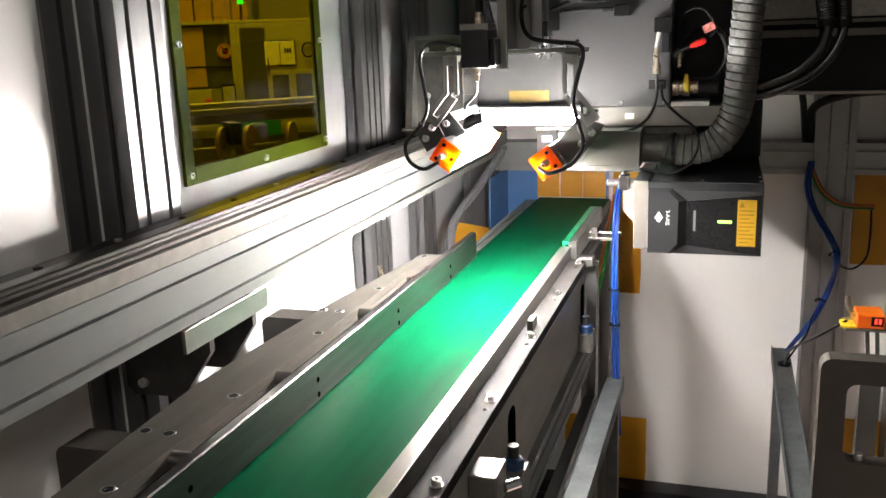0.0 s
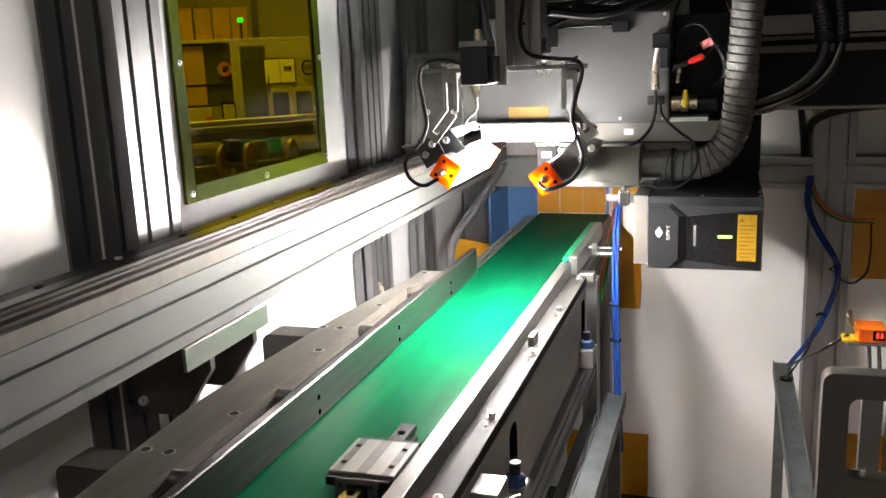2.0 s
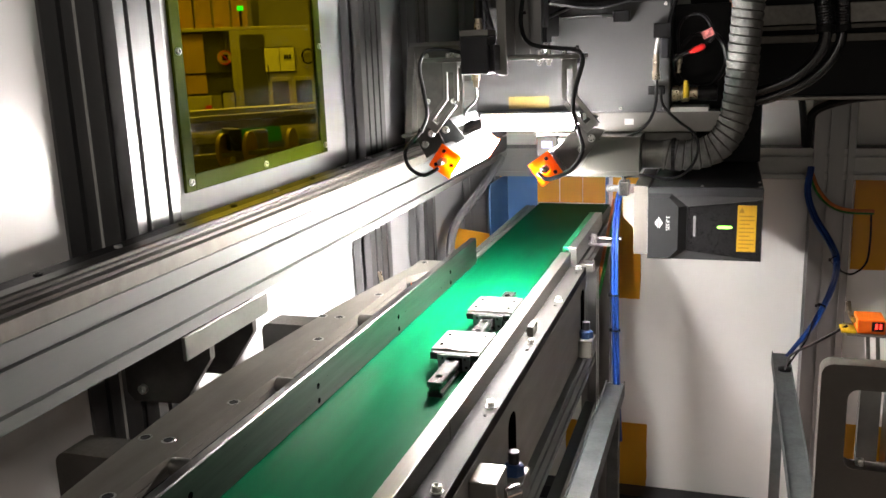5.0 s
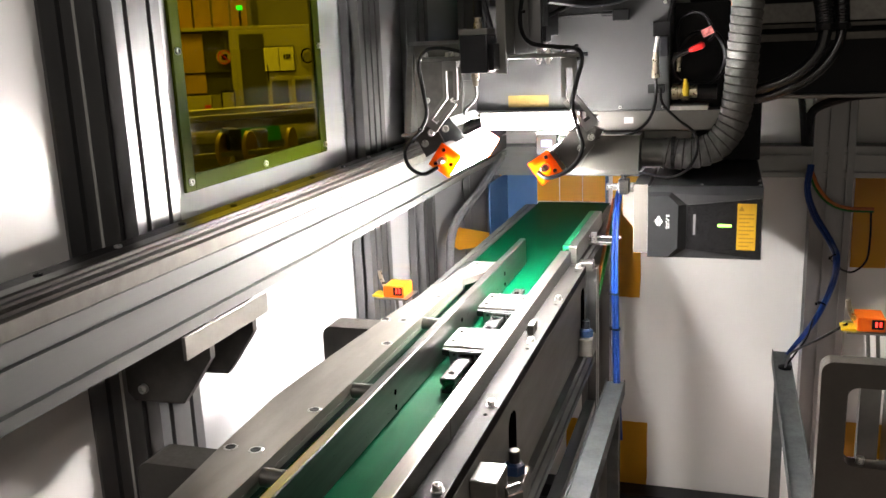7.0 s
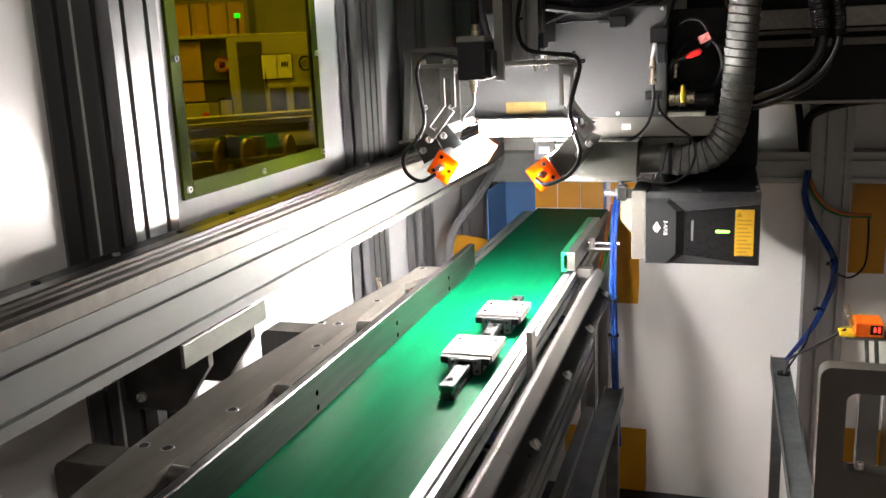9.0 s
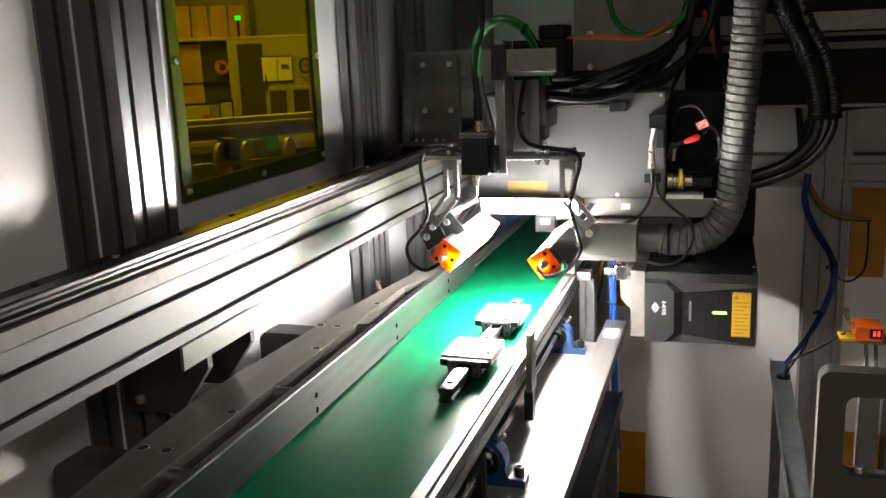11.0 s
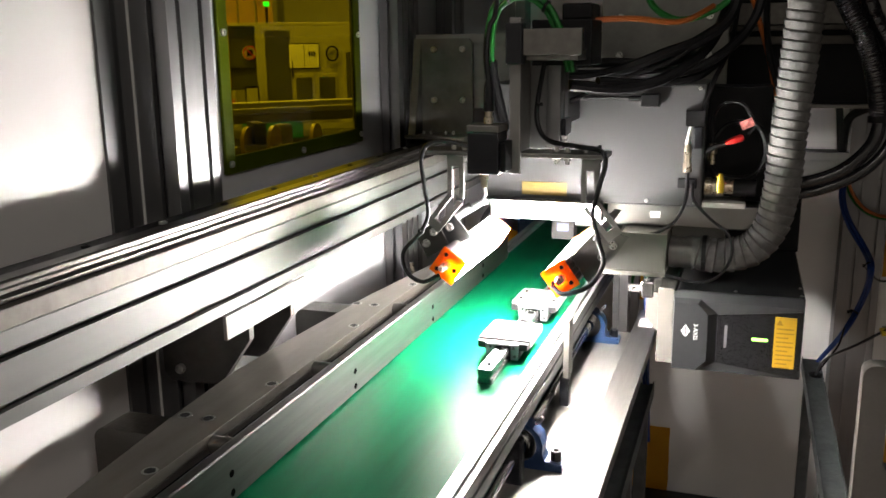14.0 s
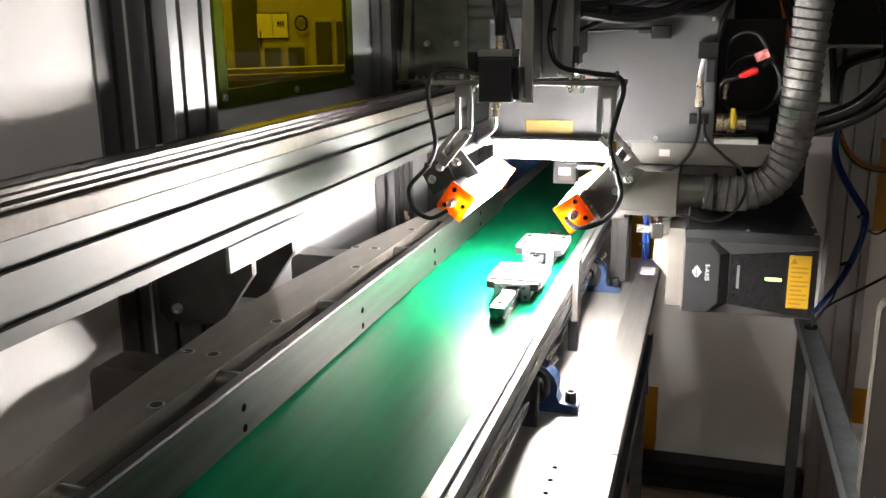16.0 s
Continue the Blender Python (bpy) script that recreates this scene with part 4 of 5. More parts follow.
lm.part("black_front", E([(-0.0572, LZ1 - 0.027), (LX1 - 0.0015, LZ1 - 0.014), (LX1 - 0.0015, LZ0 + 0.004), (-0.0572, LZ0 + 0.018)], "y", 1.2885, 1.2902), HEADBLK, lb, "glossy black front panel")
lm.part("side_plate", B(LX0 - 0.016, LX0 + 0.0075, 1.300, 1.50, LZ0 + 0.006, LZ1 + 0.004, 0.001), CREAM, lb, "pale mounting plate")
lm.part("aperture_block", E([(LX0 - 0.0165, 0.94), (LX0 - 0.0165, 1.005), (LX0 - 0.038, 1.005), (LX0 - 0.038, 0.965)], "y", 1.34, 1.44), CREAM, lb)
lm.part("indicator", E(rounded(-0.009, 0.013, 0.9585, 0.9625, 0.0019), "y", 1.2878, 1.2884), GREENLED, lb, "lit green indicator")
lab = lm.part("warning_label", B(0.021, 0.050, 1.2876, 1.2884, 0.921, 0.997), LABEL, lb, "amber warning label with fine print")
lm.part("window_mark", B(0.024, 0.0445, 1.2873, 1.2875, 0.9215, 0.9225), LABELINK, lb)
for k in range(9):
    lm.part("print_line", B(0.024, 0.047 if k % 3 else 0.040, 1.2872, 1.2875, 0.9265 + k * 0.0065, 0.9285 + k * 0.0065), LABELINK, lb)
lm.part("label_symbol", E([(0.023, 0.985), (0.032, 0.985), (0.0275, 0.994)], "y", 1.2871, 1.2875), LABELINK, lb)
lm.part("brand_bar", B(-0.0470, -0.0432, 1.2880, 1.2884, 0.944, 0.978), PRINTDIM, lb, "dim grey word mark")
lm.part("emblem", E([(-0.108, 0.966), (-0.1015, 0.976), (-0.095, 0.966), (-0.1015, 0.956)], "y", 1.2829, 1.2834), PRINT, lb, "silver diamond emblem")
lm.part("emblem_bar", B(-0.1022, -0.1008, 1.2826, 1.2828, 0.950, 0.974), HEADGREY, lb)
lettering("lettering", "3-AXIS", 0.0085, Matrix.Translation((-0.0875, 1.2832, 0.966)) @ Matrix.Rotation(radians(90), 4, "X") @ Matrix.Rotation(radians(-90), 4, "Z"), PRINT, lm)
for bx, by in ((LX1 - 0.005, 1.312), (LX1 - 0.005, 1.355), (-0.035, 1.312)):
    lm.part("screw", bolt((bx, by, LZ1 + 0.003), (0, 0, 1), 0.0028, 0.0015), BOLT, lb)

cl = Thing("hose_clamp_valve", (-0.15, 1.31, 1.02), "small chrome fitting with a knurled knob", "fitting")
cl.part("block", B(-0.170, -0.152, 1.30, 1.325, 1.006, 1.032, 0.003), CHROME)
cl.part("knob", rod((-0.190, 1.312, 1.018), (-0.1705, 1.312, 1.018), 0.006), BOLT, smooth=True)
cl.part("stud", rod((-0.162, 1.312, 1.0325), (-0.162, 1.312, 1.045), 0.004), CHROME, smooth=True)

# connector panel on the housing's side
cpn = Thing("connector_panel", (-0.08, 1.33, 1.15), "dark connector panel with plugs and coiled leads", "connectors")
cpn.part("panel", B(-0.0905, 0.0, 1.40, 1.48, 1.14, 1.315, 0.002), BLACK)
cpn.part("bracket", B(-0.118, -0.0905, 1.316, 1.3255, 1.262, 1.285, 0.001), BLACK)
cpn.part("bracket", B(-0.125, -0.0985, 1.316, 1.3255, 1.172, 1.186, 0.001), BLACK)
cpn.part("box", B(-0.106, -0.093, 1.312, 1.3255, 1.23, 1.2615, 0.002), BLACKMET)
cpn.part("plug", turn(bmesh.new(), [(0, 0), (0.0065, 0), (0.0065, 0.012), (0.005, 0.014), (0.0055, 0.03), (0.004, 0.04), (0, 0.04)], axis_m((-0.112, 1.312, 1.197), (-0.02, 0, 1)), 14), BRASS, smooth=True)
cpn.part("plug_sleeve", rod((-0.114, 1.312, 1.2375), (-0.110, 1.312, 1.262), 0.003), STICKER, smooth=True)
cpn.part("coax_plug", turn(bmesh.new(), [(0, 0), (0.006, 0), (0.006, 0.014), (0.004, 0.016), (0.004, 0.03), (0, 0.03)], axis_m((-0.079, 1.345, 1.235), (0, 0, -1)), 14), BRASS, smooth=True)
cpn.part("gland", turn(bmesh.new(), [(0, 0), (0.013, 0), (0.013, 0.009), (0.0115, 0.01), (0.0115, 0.014), (0.014, 0.015), (0.014, 0.026), (0.010, 0.028), (0.010, 0.04), (0, 0.04)], axis_m((-0.088, 1.345, 1.172), (1, 0, 0)), 20), BRASS, smooth=True)
cpn.part("gland_body", turn(bmesh.new(), [(0, 0), (0.012, 0), (0.013, 0.03), (0.0, 0.03)], axis_m((-0.047, 1.345, 1.172), (1, 0, 0)), 20), BLACK, smooth=True)
cpn.part("yellow_boot", turn(bmesh.new(), [(0, 0), (0.0045, 0), (0.0055, 0.012), (0.003, 0.028), (0, 0.028)], axis_m((-0.065, 1.326, 1.166), (-0.05, 0, 1)), 12), YELLOWTAG, smooth=True)
cpn.part("red_boot", turn(bmesh.new(), [(0, 0), (0.003, 0), (0.005, 0.008), (0.0055, 0.022), (0.003, 0.026), (0, 0.026)], axis_m((-0.062, 1.325, 1.238), (0.9, 0, 0.35)), 12), RED, smooth=True)
bm = box(bmesh.new(), -0.009, 0.009, -0.0004, 0.0004, -0.006, 0.006, 0, Matrix.Translation((-0.034, 1.322, 1.2665)) @ Matrix.Rotation(radians(-25), 4, "Y"))
cpn.part("tag", bm, REDTAG, label="red and white tag")
cpn.part("tray", B(-0.0895, -0.03, 1.33, 1.3995, 1.143, 1.150), STICKER)


def cable(pts, r, material=RUBBER, label="black cable on the machine head", base=None):
    th = Thing("cable", base or pts[0], label, "cable")
    th.part("cable", tube(pts, r, seg=8, n=7), material, smooth=True)
    return th


def loom(pts, r, ribbed):
    th = Thing("cable_loom", pts[0], "black corrugated cable loom" if ribbed else "smooth black cable bundle below its loom", "cable")
    th.part("sleeve", tube(pts, r, seg=12, n=40 if ribbed else 8, rad=(lambda q: r + 0.0013 * abs(math.sin(q * math.pi / 0.0045))) if ribbed else None), LOOM, smooth=True)
    if ribbed:
        th.part("end_collar", turn(bmesh.new(), [(r + 0.0005, 0), (r + 0.002, 0), (r + 0.002, 0.010), (r + 0.0005, 0.010)], axis_m(pts[-1], Vector(pts[-2]) - Vector(pts[-1])), 16), BLACK)
    return th


LOOM = mat("glossy_black_loom", (0.008, 0.008, 0.009), 0.22, 0, 0.1, 60, 0.02, 300)
RIDERS = [carr, hf, light_l, light_r, light_b, vc, du, exh, hose, lm, cl, cpn]
HEAD_CABLES = [
    cable([(-0.275, 1.13, 1.40), (-0.285, 1.12, 1.34), (-0.290, 1.115, 1.29), (-0.275, 1.105, 1.262), (-0.235, 1.10, 1.254), (-0.205, 1.095, 1.25), (-0.196, 1.085, 1.235), (-0.203, 1.08, 1.205), (-0.209, 1.078, 1.172), (-0.200, 1.072, 1.14), (-0.193, 1.065, 1.112), (-0.208, 1.055, 1.086), (-0.240, 1.06, 1.072), (-0.258, 1.075, 1.077)], 0.0032),
    cable([(-0.364, 1.085, 1.250), (-0.40, 1.085, 1.258), (-0.425, 1.08, 1.255), (-0.434, 1.075, 1.235), (-0.428, 1.07, 1.20), (-0.422, 1.065, 1.165), (-0.432, 1.06, 1.14), (-0.452, 1.05, 1.115), (-0.446, 1.045, 1.09), (-0.424, 1.045, 1.078), (-0.402, 1.05, 1.088)], 0.0028),
    cable([(-0.346, 1.066, 1.206), (-0.353, 1.09, 1.185), (-0.385, 1.15, 1.165), (-0.405, 1.21, 1.150), (-0.418, 1.28, 1.140), (-0.412, 1.325, 1.136)], 0.0022),
    cable([(-0.340, 1.066, 1.335), (-0.344, 1.07, 1.37), (-0.343, 1.08, 1.40), (-0.335, 1.09, 1.46), (-0.34, 1.10, 1.8)], 0.0034),
    cable([(-0.112, 1.312, 1.197), (-0.112, 1.31, 1.16), (-0.122, 1.305, 1.13), (-0.145, 1.30, 1.11), (-0.18, 1.295, 1.102), (-0.215, 1.29, 1.104)], 0.0025),
    cable([(-0.105, 1.314, 1.18), (-0.10, 1.31, 1.155), (-0.075, 1.305, 1.13), (-0.05, 1.30, 1.11), (-0.044, 1.295, 1.08), (-0.06, 1.292, 1.050), (-0.09, 1.292, 1.038), (-0.13, 1.295, 1.044), (-0.16, 1.30, 1.038)], 0.0022),
    cable([(-0.079, 1.345, 1.235), (-0.08, 1.34, 1.275), (-0.065, 1.33, 1.295), (-0.04, 1.325, 1.293), (-0.025, 1.325, 1.265), (-0.032, 1.325, 1.252)], 0.0022),
    cable([(-0.062, 1.325, 1.238), (-0.085, 1.33, 1.225), (-0.075, 1.36, 1.19), (-0.03, 1.36, 1.185), (-0.005, 1.35, 1.22), (-0.02, 1.35, 1.262), (-0.06, 1.36, 1.262), (-0.082, 1.36, 1.235)], 0.004),
    loom([(0.03, 1.46, 1.700), (0.05, 1.45, 1.59), (0.067, 1.44, 1.518), (0.082, 1.44, 1.454), (0.097, 1.44, 1.422), (0.123, 1.44, 1.373), (0.139, 1.44, 1.323), (0.148, 1.44, 1.278), (0.149, 1.44, 1.262)], 0.0135, True),
    loom([(0.149, 1.44, 1.264), (0.149, 1.44, 1.254), (0.143, 1.44, 1.230), (0.124, 1.44, 1.205), (0.097, 1.44, 1.184), (0.054, 1.44, 1.168), (0.01, 1.44, 1.162), (-0.04, 1.44, 1.16)], 0.0105, False),
    loom([(0.07, 1.465, 1.70), (0.09, 1.46, 1.56), (0.12, 1.46, 1.44), (0.155, 1.46, 1.37), (0.172, 1.46, 1.31), (0.176, 1.46, 1.262)], 0.0125, True),
    loom([(0.176, 1.46, 1.264), (0.174, 1.455, 1.245), (0.160, 1.45, 1.215), (0.135, 1.445, 1.188), (0.10, 1.44, 1.168), (0.054, 1.44, 1.152), (0.0, 1.44, 1.148)], 0.0085, False),
    cable([(-0.10, 1.32, 1.262), (-0.085, 1.33, 1.32), (-0.06, 1.40, 1.40), (-0.05, 1.42, 1.6)], 0.0035),
    cable([(-0.265, 1.20, 1.325), (-0.20, 1.25, 1.318), (-0.14, 1.30, 1.335), (-0.09, 1.36, 1.38), (-0.06, 1.42, 1.47)], 0.008),
    cable([(-0.23, 1.22, 1.33), (-0.17, 1.28, 1.325), (-0.11, 1.33, 1.33), (-0.07, 1.38, 1.36)], 0.006),
    cable([(-0.31, 1.27, 1.33), (-0.25, 1.28, 1.332), (-0.20, 1.29, 1.345), (-0.15, 1.30, 1.364), (-0.10, 1.33, 1.385), (-0.06, 1.36, 1.43), (-0.05, 1.38, 1.56)], 0.0085),
    cable([(-0.29, 1.30, 1.335), (-0.22, 1.31, 1.336), (-0.15, 1.32, 1.338), (-0.09, 1.34, 1.352), (-0.03, 1.38, 1.42), (-0.02, 1.39, 1.56)], 0.007),
    cable([(-0.30, 1.31, 1.352), (-0.22, 1.32, 1.352), (-0.16, 1.33, 1.350), (-0.11, 1.35, 1.362)], 0.007),
    cable([(-0.275, 1.24, 1.300), (-0.22, 1.27, 1.325), (-0.15, 1.30, 1.350), (-0.12, 1.31, 1.368)], 0.0035),
    cable([(-0.275, 1.325, 1.30), (-0.22, 1.322, 1.302), (-0.18, 1.32, 1.302)], 0.002),
    cable([(0.04, 1.38, 1.20), (0.01, 1.42, 1.30), (-0.015, 1.45, 1.40), (-0.02, 1.47, 1.6)], 0.005),
]
hdm = Thing("side_plug", (-0.17, 1.318, 1.30), "flat black screw plug on the housing", "connector")
hdm.part("case", B(-0.182, -0.155, 1.312, 1.3255, 1.289, 1.308, 0.002), BLACK)
hdm.part("boot", rod((-0.20, 1.319, 1.301), (-0.1825, 1.319, 1.301), 0.004), BLACK, smooth=True)
def head_tie(p, way, r):
    th = Thing("cable_tie", p, "black cable tie round the head cables", "cable tie", "cable ties")
    th.part("band", turn(bmesh.new(), [(r - 0.001, -0.002), (r, -0.002), (r, 0.002), (r - 0.001, 0.002)], axis_m(p, way), 14), BLACK)
    th.part("tail", rod(p, (p[0] + 0.002, p[1] - r - 0.006, p[2] + 0.003), 0.0012, seg=6), BLACK)
    return th


GREENS = [
    head_tie((-0.2575, 1.128, 1.372), (-0.3, 0, 1), 0.0085), head_tie((-0.2825, 1.128, 1.4255), (-0.9, 0, 0.5), 0.0085), head_tie((-0.336, 1.146, 1.4385), (-1, 0, -0.2), 0.0085),
    head_tie((-0.2875, 1.117, 1.305), (0, 0, 1), 0.005), head_tie((-0.205, 1.095, 1.252), (1, 0, 0), 0.005), head_tie((-0.202, 1.073, 1.143), (0.2, 0, 1), 0.005), head_tie((-0.431, 1.061, 1.142), (0.4, 0, 1), 0.0045),
    cable([(-0.255, 1.135, 1.345), (-0.262, 1.13, 1.375), (-0.285, 1.13, 1.422), (-0.32, 1.14, 1.438), (-0.355, 1.16, 1.420), (-0.368, 1.18, 1.37), (-0.366, 1.195, 1.345)], 0.0033, GREENCAB, "bright green servo cable looped over the head"),
    cable([(-0.248, 1.13, 1.345), (-0.255, 1.125, 1.375), (-0.280, 1.125, 1.428), (-0.32, 1.135, 1.445), (-0.360, 1.155, 1.426), (-0.374, 1.175, 1.37), (-0.373, 1.192, 1.345)], 0.0033, GREENCAB, "bright green servo cable looped over the head"),
    cable([(-0.3695, 1.188, 1.358), (-0.3685, 1.195, 1.335), (-0.362, 1.205, 1.295), (-0.355, 1.21, 1.262)], 0.0065, RUBBER, "black sleeve over the green cables"),
    cable([(-0.248, 1.14, 1.345), (-0.256, 1.13, 1.38), (-0.282, 1.135, 1.427), (-0.32, 1.147, 1.443), (-0.361, 1.167, 1.425), (-0.376, 1.18, 1.37), (-0.372, 1.20, 1.30), (-0.36, 1.21, 1.26)], 0.0045),
    cable([(-0.20, 1.40, 1.60), (-0.19, 1.39, 1.46), (-0.15, 1.37, 1.415), (-0.10, 1.37, 1.42), (-0.06, 1.38, 1.46), (-0.05, 1.40, 1.60)], 0.005, GREENCAB, "green servo cable behind the head"),
    cable([(-0.245, 1.22, 1.41), (-0.19, 1.25, 1.412), (-0.13, 1.30, 1.408), (-0.09, 1.36, 1.43)], 0.004, ORANGECAB, "orange motor cable on the gantry"),
    cable([(-0.04, 1.45, 1.45), (-0.01, 1.46, 1.36), (0.01, 1.47, 1.28)], 0.004, ORANGECAB, "orange motor cable on the gantry"),
]

# fixed cables on the right and at the back
def tie(p, way, r):
    """A zip tie round a cable at p."""
    th = Thing("cable_tie", p, "black cable tie round the hoses", "cable tie", "cable ties")
    th.part("band", turn(bmesh.new(), [(r - 0.001, -0.002), (r, -0.002), (r, 0.002), (r - 0.001, 0.002)], axis_m(p, way), 14), BLACK)
    th.part("head", B(p[0] - r - 0.004, p[0] - r + 0.001, p[1] - 0.003, p[1] + 0.003, p[2] - 0.003, p[2] + 0.003), BLACK)
    return th


for dx, dz in ((0.0, 0.0), (0.007, 0.004)):
    cable([(0.193 + dx, 2.28, 1.077), (0.187 + dx, 2.27, 1.017), (0.204 + dx, 2.25, 0.959 + dz), (0.239 + dx, 2.2, 0.902 + dz), (0.244 + dx, 2.12, 0.881 + dz), (0.245 + dx, 2.18, 0.804 + dz), (0.206 + dx, 2.135, 0.727 + dz), (0.150 + dx * 0.5, 2.085, 0.660 + dz)], 0.0045, BLUECAB, "blue pneumatic hose sagging to the channel")
    cable([(-0.201 + dx, 1.80, 1.109), (-0.206 + dx, 1.76, 1.07), (-0.206 + dx, 1.72, 0.987), (-0.202 + dx, 1.70, 0.865), (-0.196 + dx, 1.68, 0.73), (-0.19 + dx, 1.68, 0.60)], 0.0036, BLUECAB, "blue pneumatic hose beside the conveyor")
tie((0.246, 2.13, 0.884), (0.1, -0.6, -0.2), 0.0105)
tie((0.226, 2.157, 0.766), (-0.5, -0.5, -0.9), 0.0105)
tie((-0.200, 1.705, 0.90), (0, 0, 1), 0.0085)
tie((-0.196, 1.695, 0.83), (0, 0, 1), 0.0085)
cable([(-0.255, 2.2, 1.0), (-0.25, 1.95, 0.90), (-0.26, 1.8, 0.80), (-0.27, 1.75, 0.72)], 0.004, GREENCAB, "green earth cable beside the conveyor")
cable([(-0.262, 2.2, 1.0), (-0.258, 1.9, 0.88), (-0.268, 1.82, 0.8), (-0.275, 1.8, 0.70)], 0.004, ORANGECAB, "orange cable beside the conveyor")
cable([(0.19, 1.44, 0.947), (0.151, 1.46, 0.911), (0.13, 1.70, 0.80), (0.1417, 1.99, 0.664)], 0.0022, RUBBER, "thin black sensor lead")
cable([(0.206, 2.13, 0.735), (0.19, 2.06, 0.715), (0.165, 2.02, 0.69), (0.1417, 1.99, 0.664)], 0.0022, RUBBER, "thin black lead to the channel")
gr = Thing("grommet", (0.1417, 1.99, 0.662), "black rubber grommet in the cable channel", "grommet")
gr.part("ring", turn(bmesh.new(), [(0, 0), (0.015, 0), (0.015, 0.005), (0.008, 0.008), (0, 0.008)], axis_m((0.1417, 1.99, 0.6622), (0, 0, 1)), 16), BLACK, smooth=True)
cable([(0.20, 2.30, 1.06), (0.217, 2.30, 1.019), (0.245, 2.30, 0.985), (0.283, 2.30, 0.969), (0.345, 2.31, 0.965)], 0.0042, ORANGECAB, "orange cable at the back profile")
cable([(0.197, 2.30, 1.05), (0.213, 2.30, 1.012), (0.243, 2.30, 0.979), (0.283, 2.30, 0.963), (0.345, 2.31, 0.959)], 0.003, GREENCAB, "green cable at the back profile")
cable([(0.25, 2.12, 0.875), (0.269, 2.20, 0.84), (0.305, 2.28, 0.815), (0.335, 2.30, 0.839), (0.34, 2.30, 0.896), (0.338, 2.30, 0.958)], 0.0025, RUBBER, "thin black lead at the back profile")
cable([(0.181, 2.30, 1.125), (0.1725, 2.30, 1.205), (0.166, 2.30, 1.25), (0.165, 2.30, 1.32)], 0.008, RUBBER, "black cable rising behind the cross beam")
cable([(-0.56, 2.25, 1.10), (-0.60, 2.15, 1.02), (-0.635, 2.05, 0.95), (-0.64, 2.02, 0.85), (-0.64, 2.0, 0.6)], 0.011, mat("grey_loom", (0.10, 0.10, 0.105), 0.5), "grey cable loom hanging behind the beam")
cable([(0.184, 2.30, 1.12), (0.186, 2.30, 1.17), (0.194, 2.30, 1.20), (0.216, 2.30, 1.217), (0.258, 2.295, 1.231), (0.307, 2.29, 1.239), (0.45, 2.28, 1.245), (0.7, 2.28, 1.24)], 0.010, RUBBER, "black cable loom over the back profile")

# ---- hall outside the window ----
OUT = Matrix.Translation((-4.10, 6.80, 0)) @ Matrix.Rotation(math.atan2(0.516, 0.856), 4, "Z")


def ob_box(a0, a1, d0, d1, z0, z1):
    bm = B(a0, a1, d0, d1, z0, z1, 0.004)
    bm.transform(OUT)
    return bm


om = Thing("hall_machine", (-4.1, 6.8, 0), "ivory machine cabinet with smoked doors in the hall", "machine")
om.part("hood", ob_box(-0.46, 0.18, 0.05, 0.9, 1.02, 1.555), SMOKED)
om.part("top_band", ob_box(-0.47, 0.90, 0.0, 0.9, 1.556, 1.585), MACHINE)
om.part("column", ob_box(0.05, 0.10, 0.0, 0.05, 0.80, 1.555), MACHINE)
om.part("hood_panel", ob_box(-0.44, -0.17, 0.035, 0.049, 1.04, 1.535), CARTON, label="dull brown inner panel behind the hood glass")
om.part("hood_rail", ob_box(-0.46, 0.05, 0.03, 0.049, 1.20, 1.215), BLACKMET)
dr = om.part("door", ob_box(0.10, 0.37, 0.0, 0.05, 0.84, 1.555), MACHINE)
om.part("door_pane", ob_box(0.13, 0.34, -0.006, -0.001, 0.92, 1.52), SMOKED, dr)
om.part("door_handle", ob_box(0.348, 0.36, -0.02, -0.001, 1.12, 1.26), BLACKMET, dr)
om.part("cabinet", ob_box(0.37, 1.25, 0.0, 0.5, 0.72, 1.555), MACHINE)
for a in (0.36, 0.56, 0.80, 0.98):
    z0, z1 = (0.76, 1.15) if a < 0.7 else (0.90, 1.36)
    d2 = om.part("door", ob_box(a, a + 0.175, -0.012, -0.001, z0, z1), MACHINE)
    om.part("door_pane", ob_box(a + 0.018, a + 0.157, -0.018, -0.0125, z0 + 0.03, z1 - 0.03), SMOKED, d2)
for a in (0.33, 0.46):
    nt = om.part("notice", ob_box(a, a + 0.125, -0.016, -0.001, 1.20, 1.40), NOTICE, label="pale printed notice in a dark frame")
    om.part("notice_frame", ob_box(a - 0.006, a + 0.131, -0.010, -0.0005, 1.19, 1.41), BLACK, nt)
for k in range(3):
    om.part("notice_mark", ob_box(0.495 + k * 0.022, 0.51 + k * 0.022, -0.020, -0.0165, 1.30, 1.34), BLACK)
for a, z in ((0.83, 0.80), (0.95, 0.80)):
    om.part("socket", ob_box(a, a + 0.05, -0.008, -0.001, z, z + 0.06), BLACK)
om.part("green_base", ob_box(-0.1, 0.42, 0.0, 0.4, 0.60, 0.84), BELT_EDGE)
om.part("side_cabinet", ob_box(-0.36, -0.14, 0.0, 0.4, 0.70, 1.02), MACHINE)
om.part("red_label", ob_box(-0.20, -0.15, -0.01, -0.001, 0.86, 0.94), RED)
sc = om.part("screen", ob_box(-0.06, 0.06, -0.06, -0.04, 0.86, 1.06), BLACK)
om.part("screen_sheet", ob_box(-0.048, 0.048, -0.066, -0.0605, 0.88, 1.04), MACHINE, sc)
sg = bmesh.new()
turn(sg, [(0, 0), (0.062, 0), (0.062, 0.004), (0, 0.004)], OUT @ axis_m((-0.005, 0.033, 1.335), (0, -1, 0)), 24)
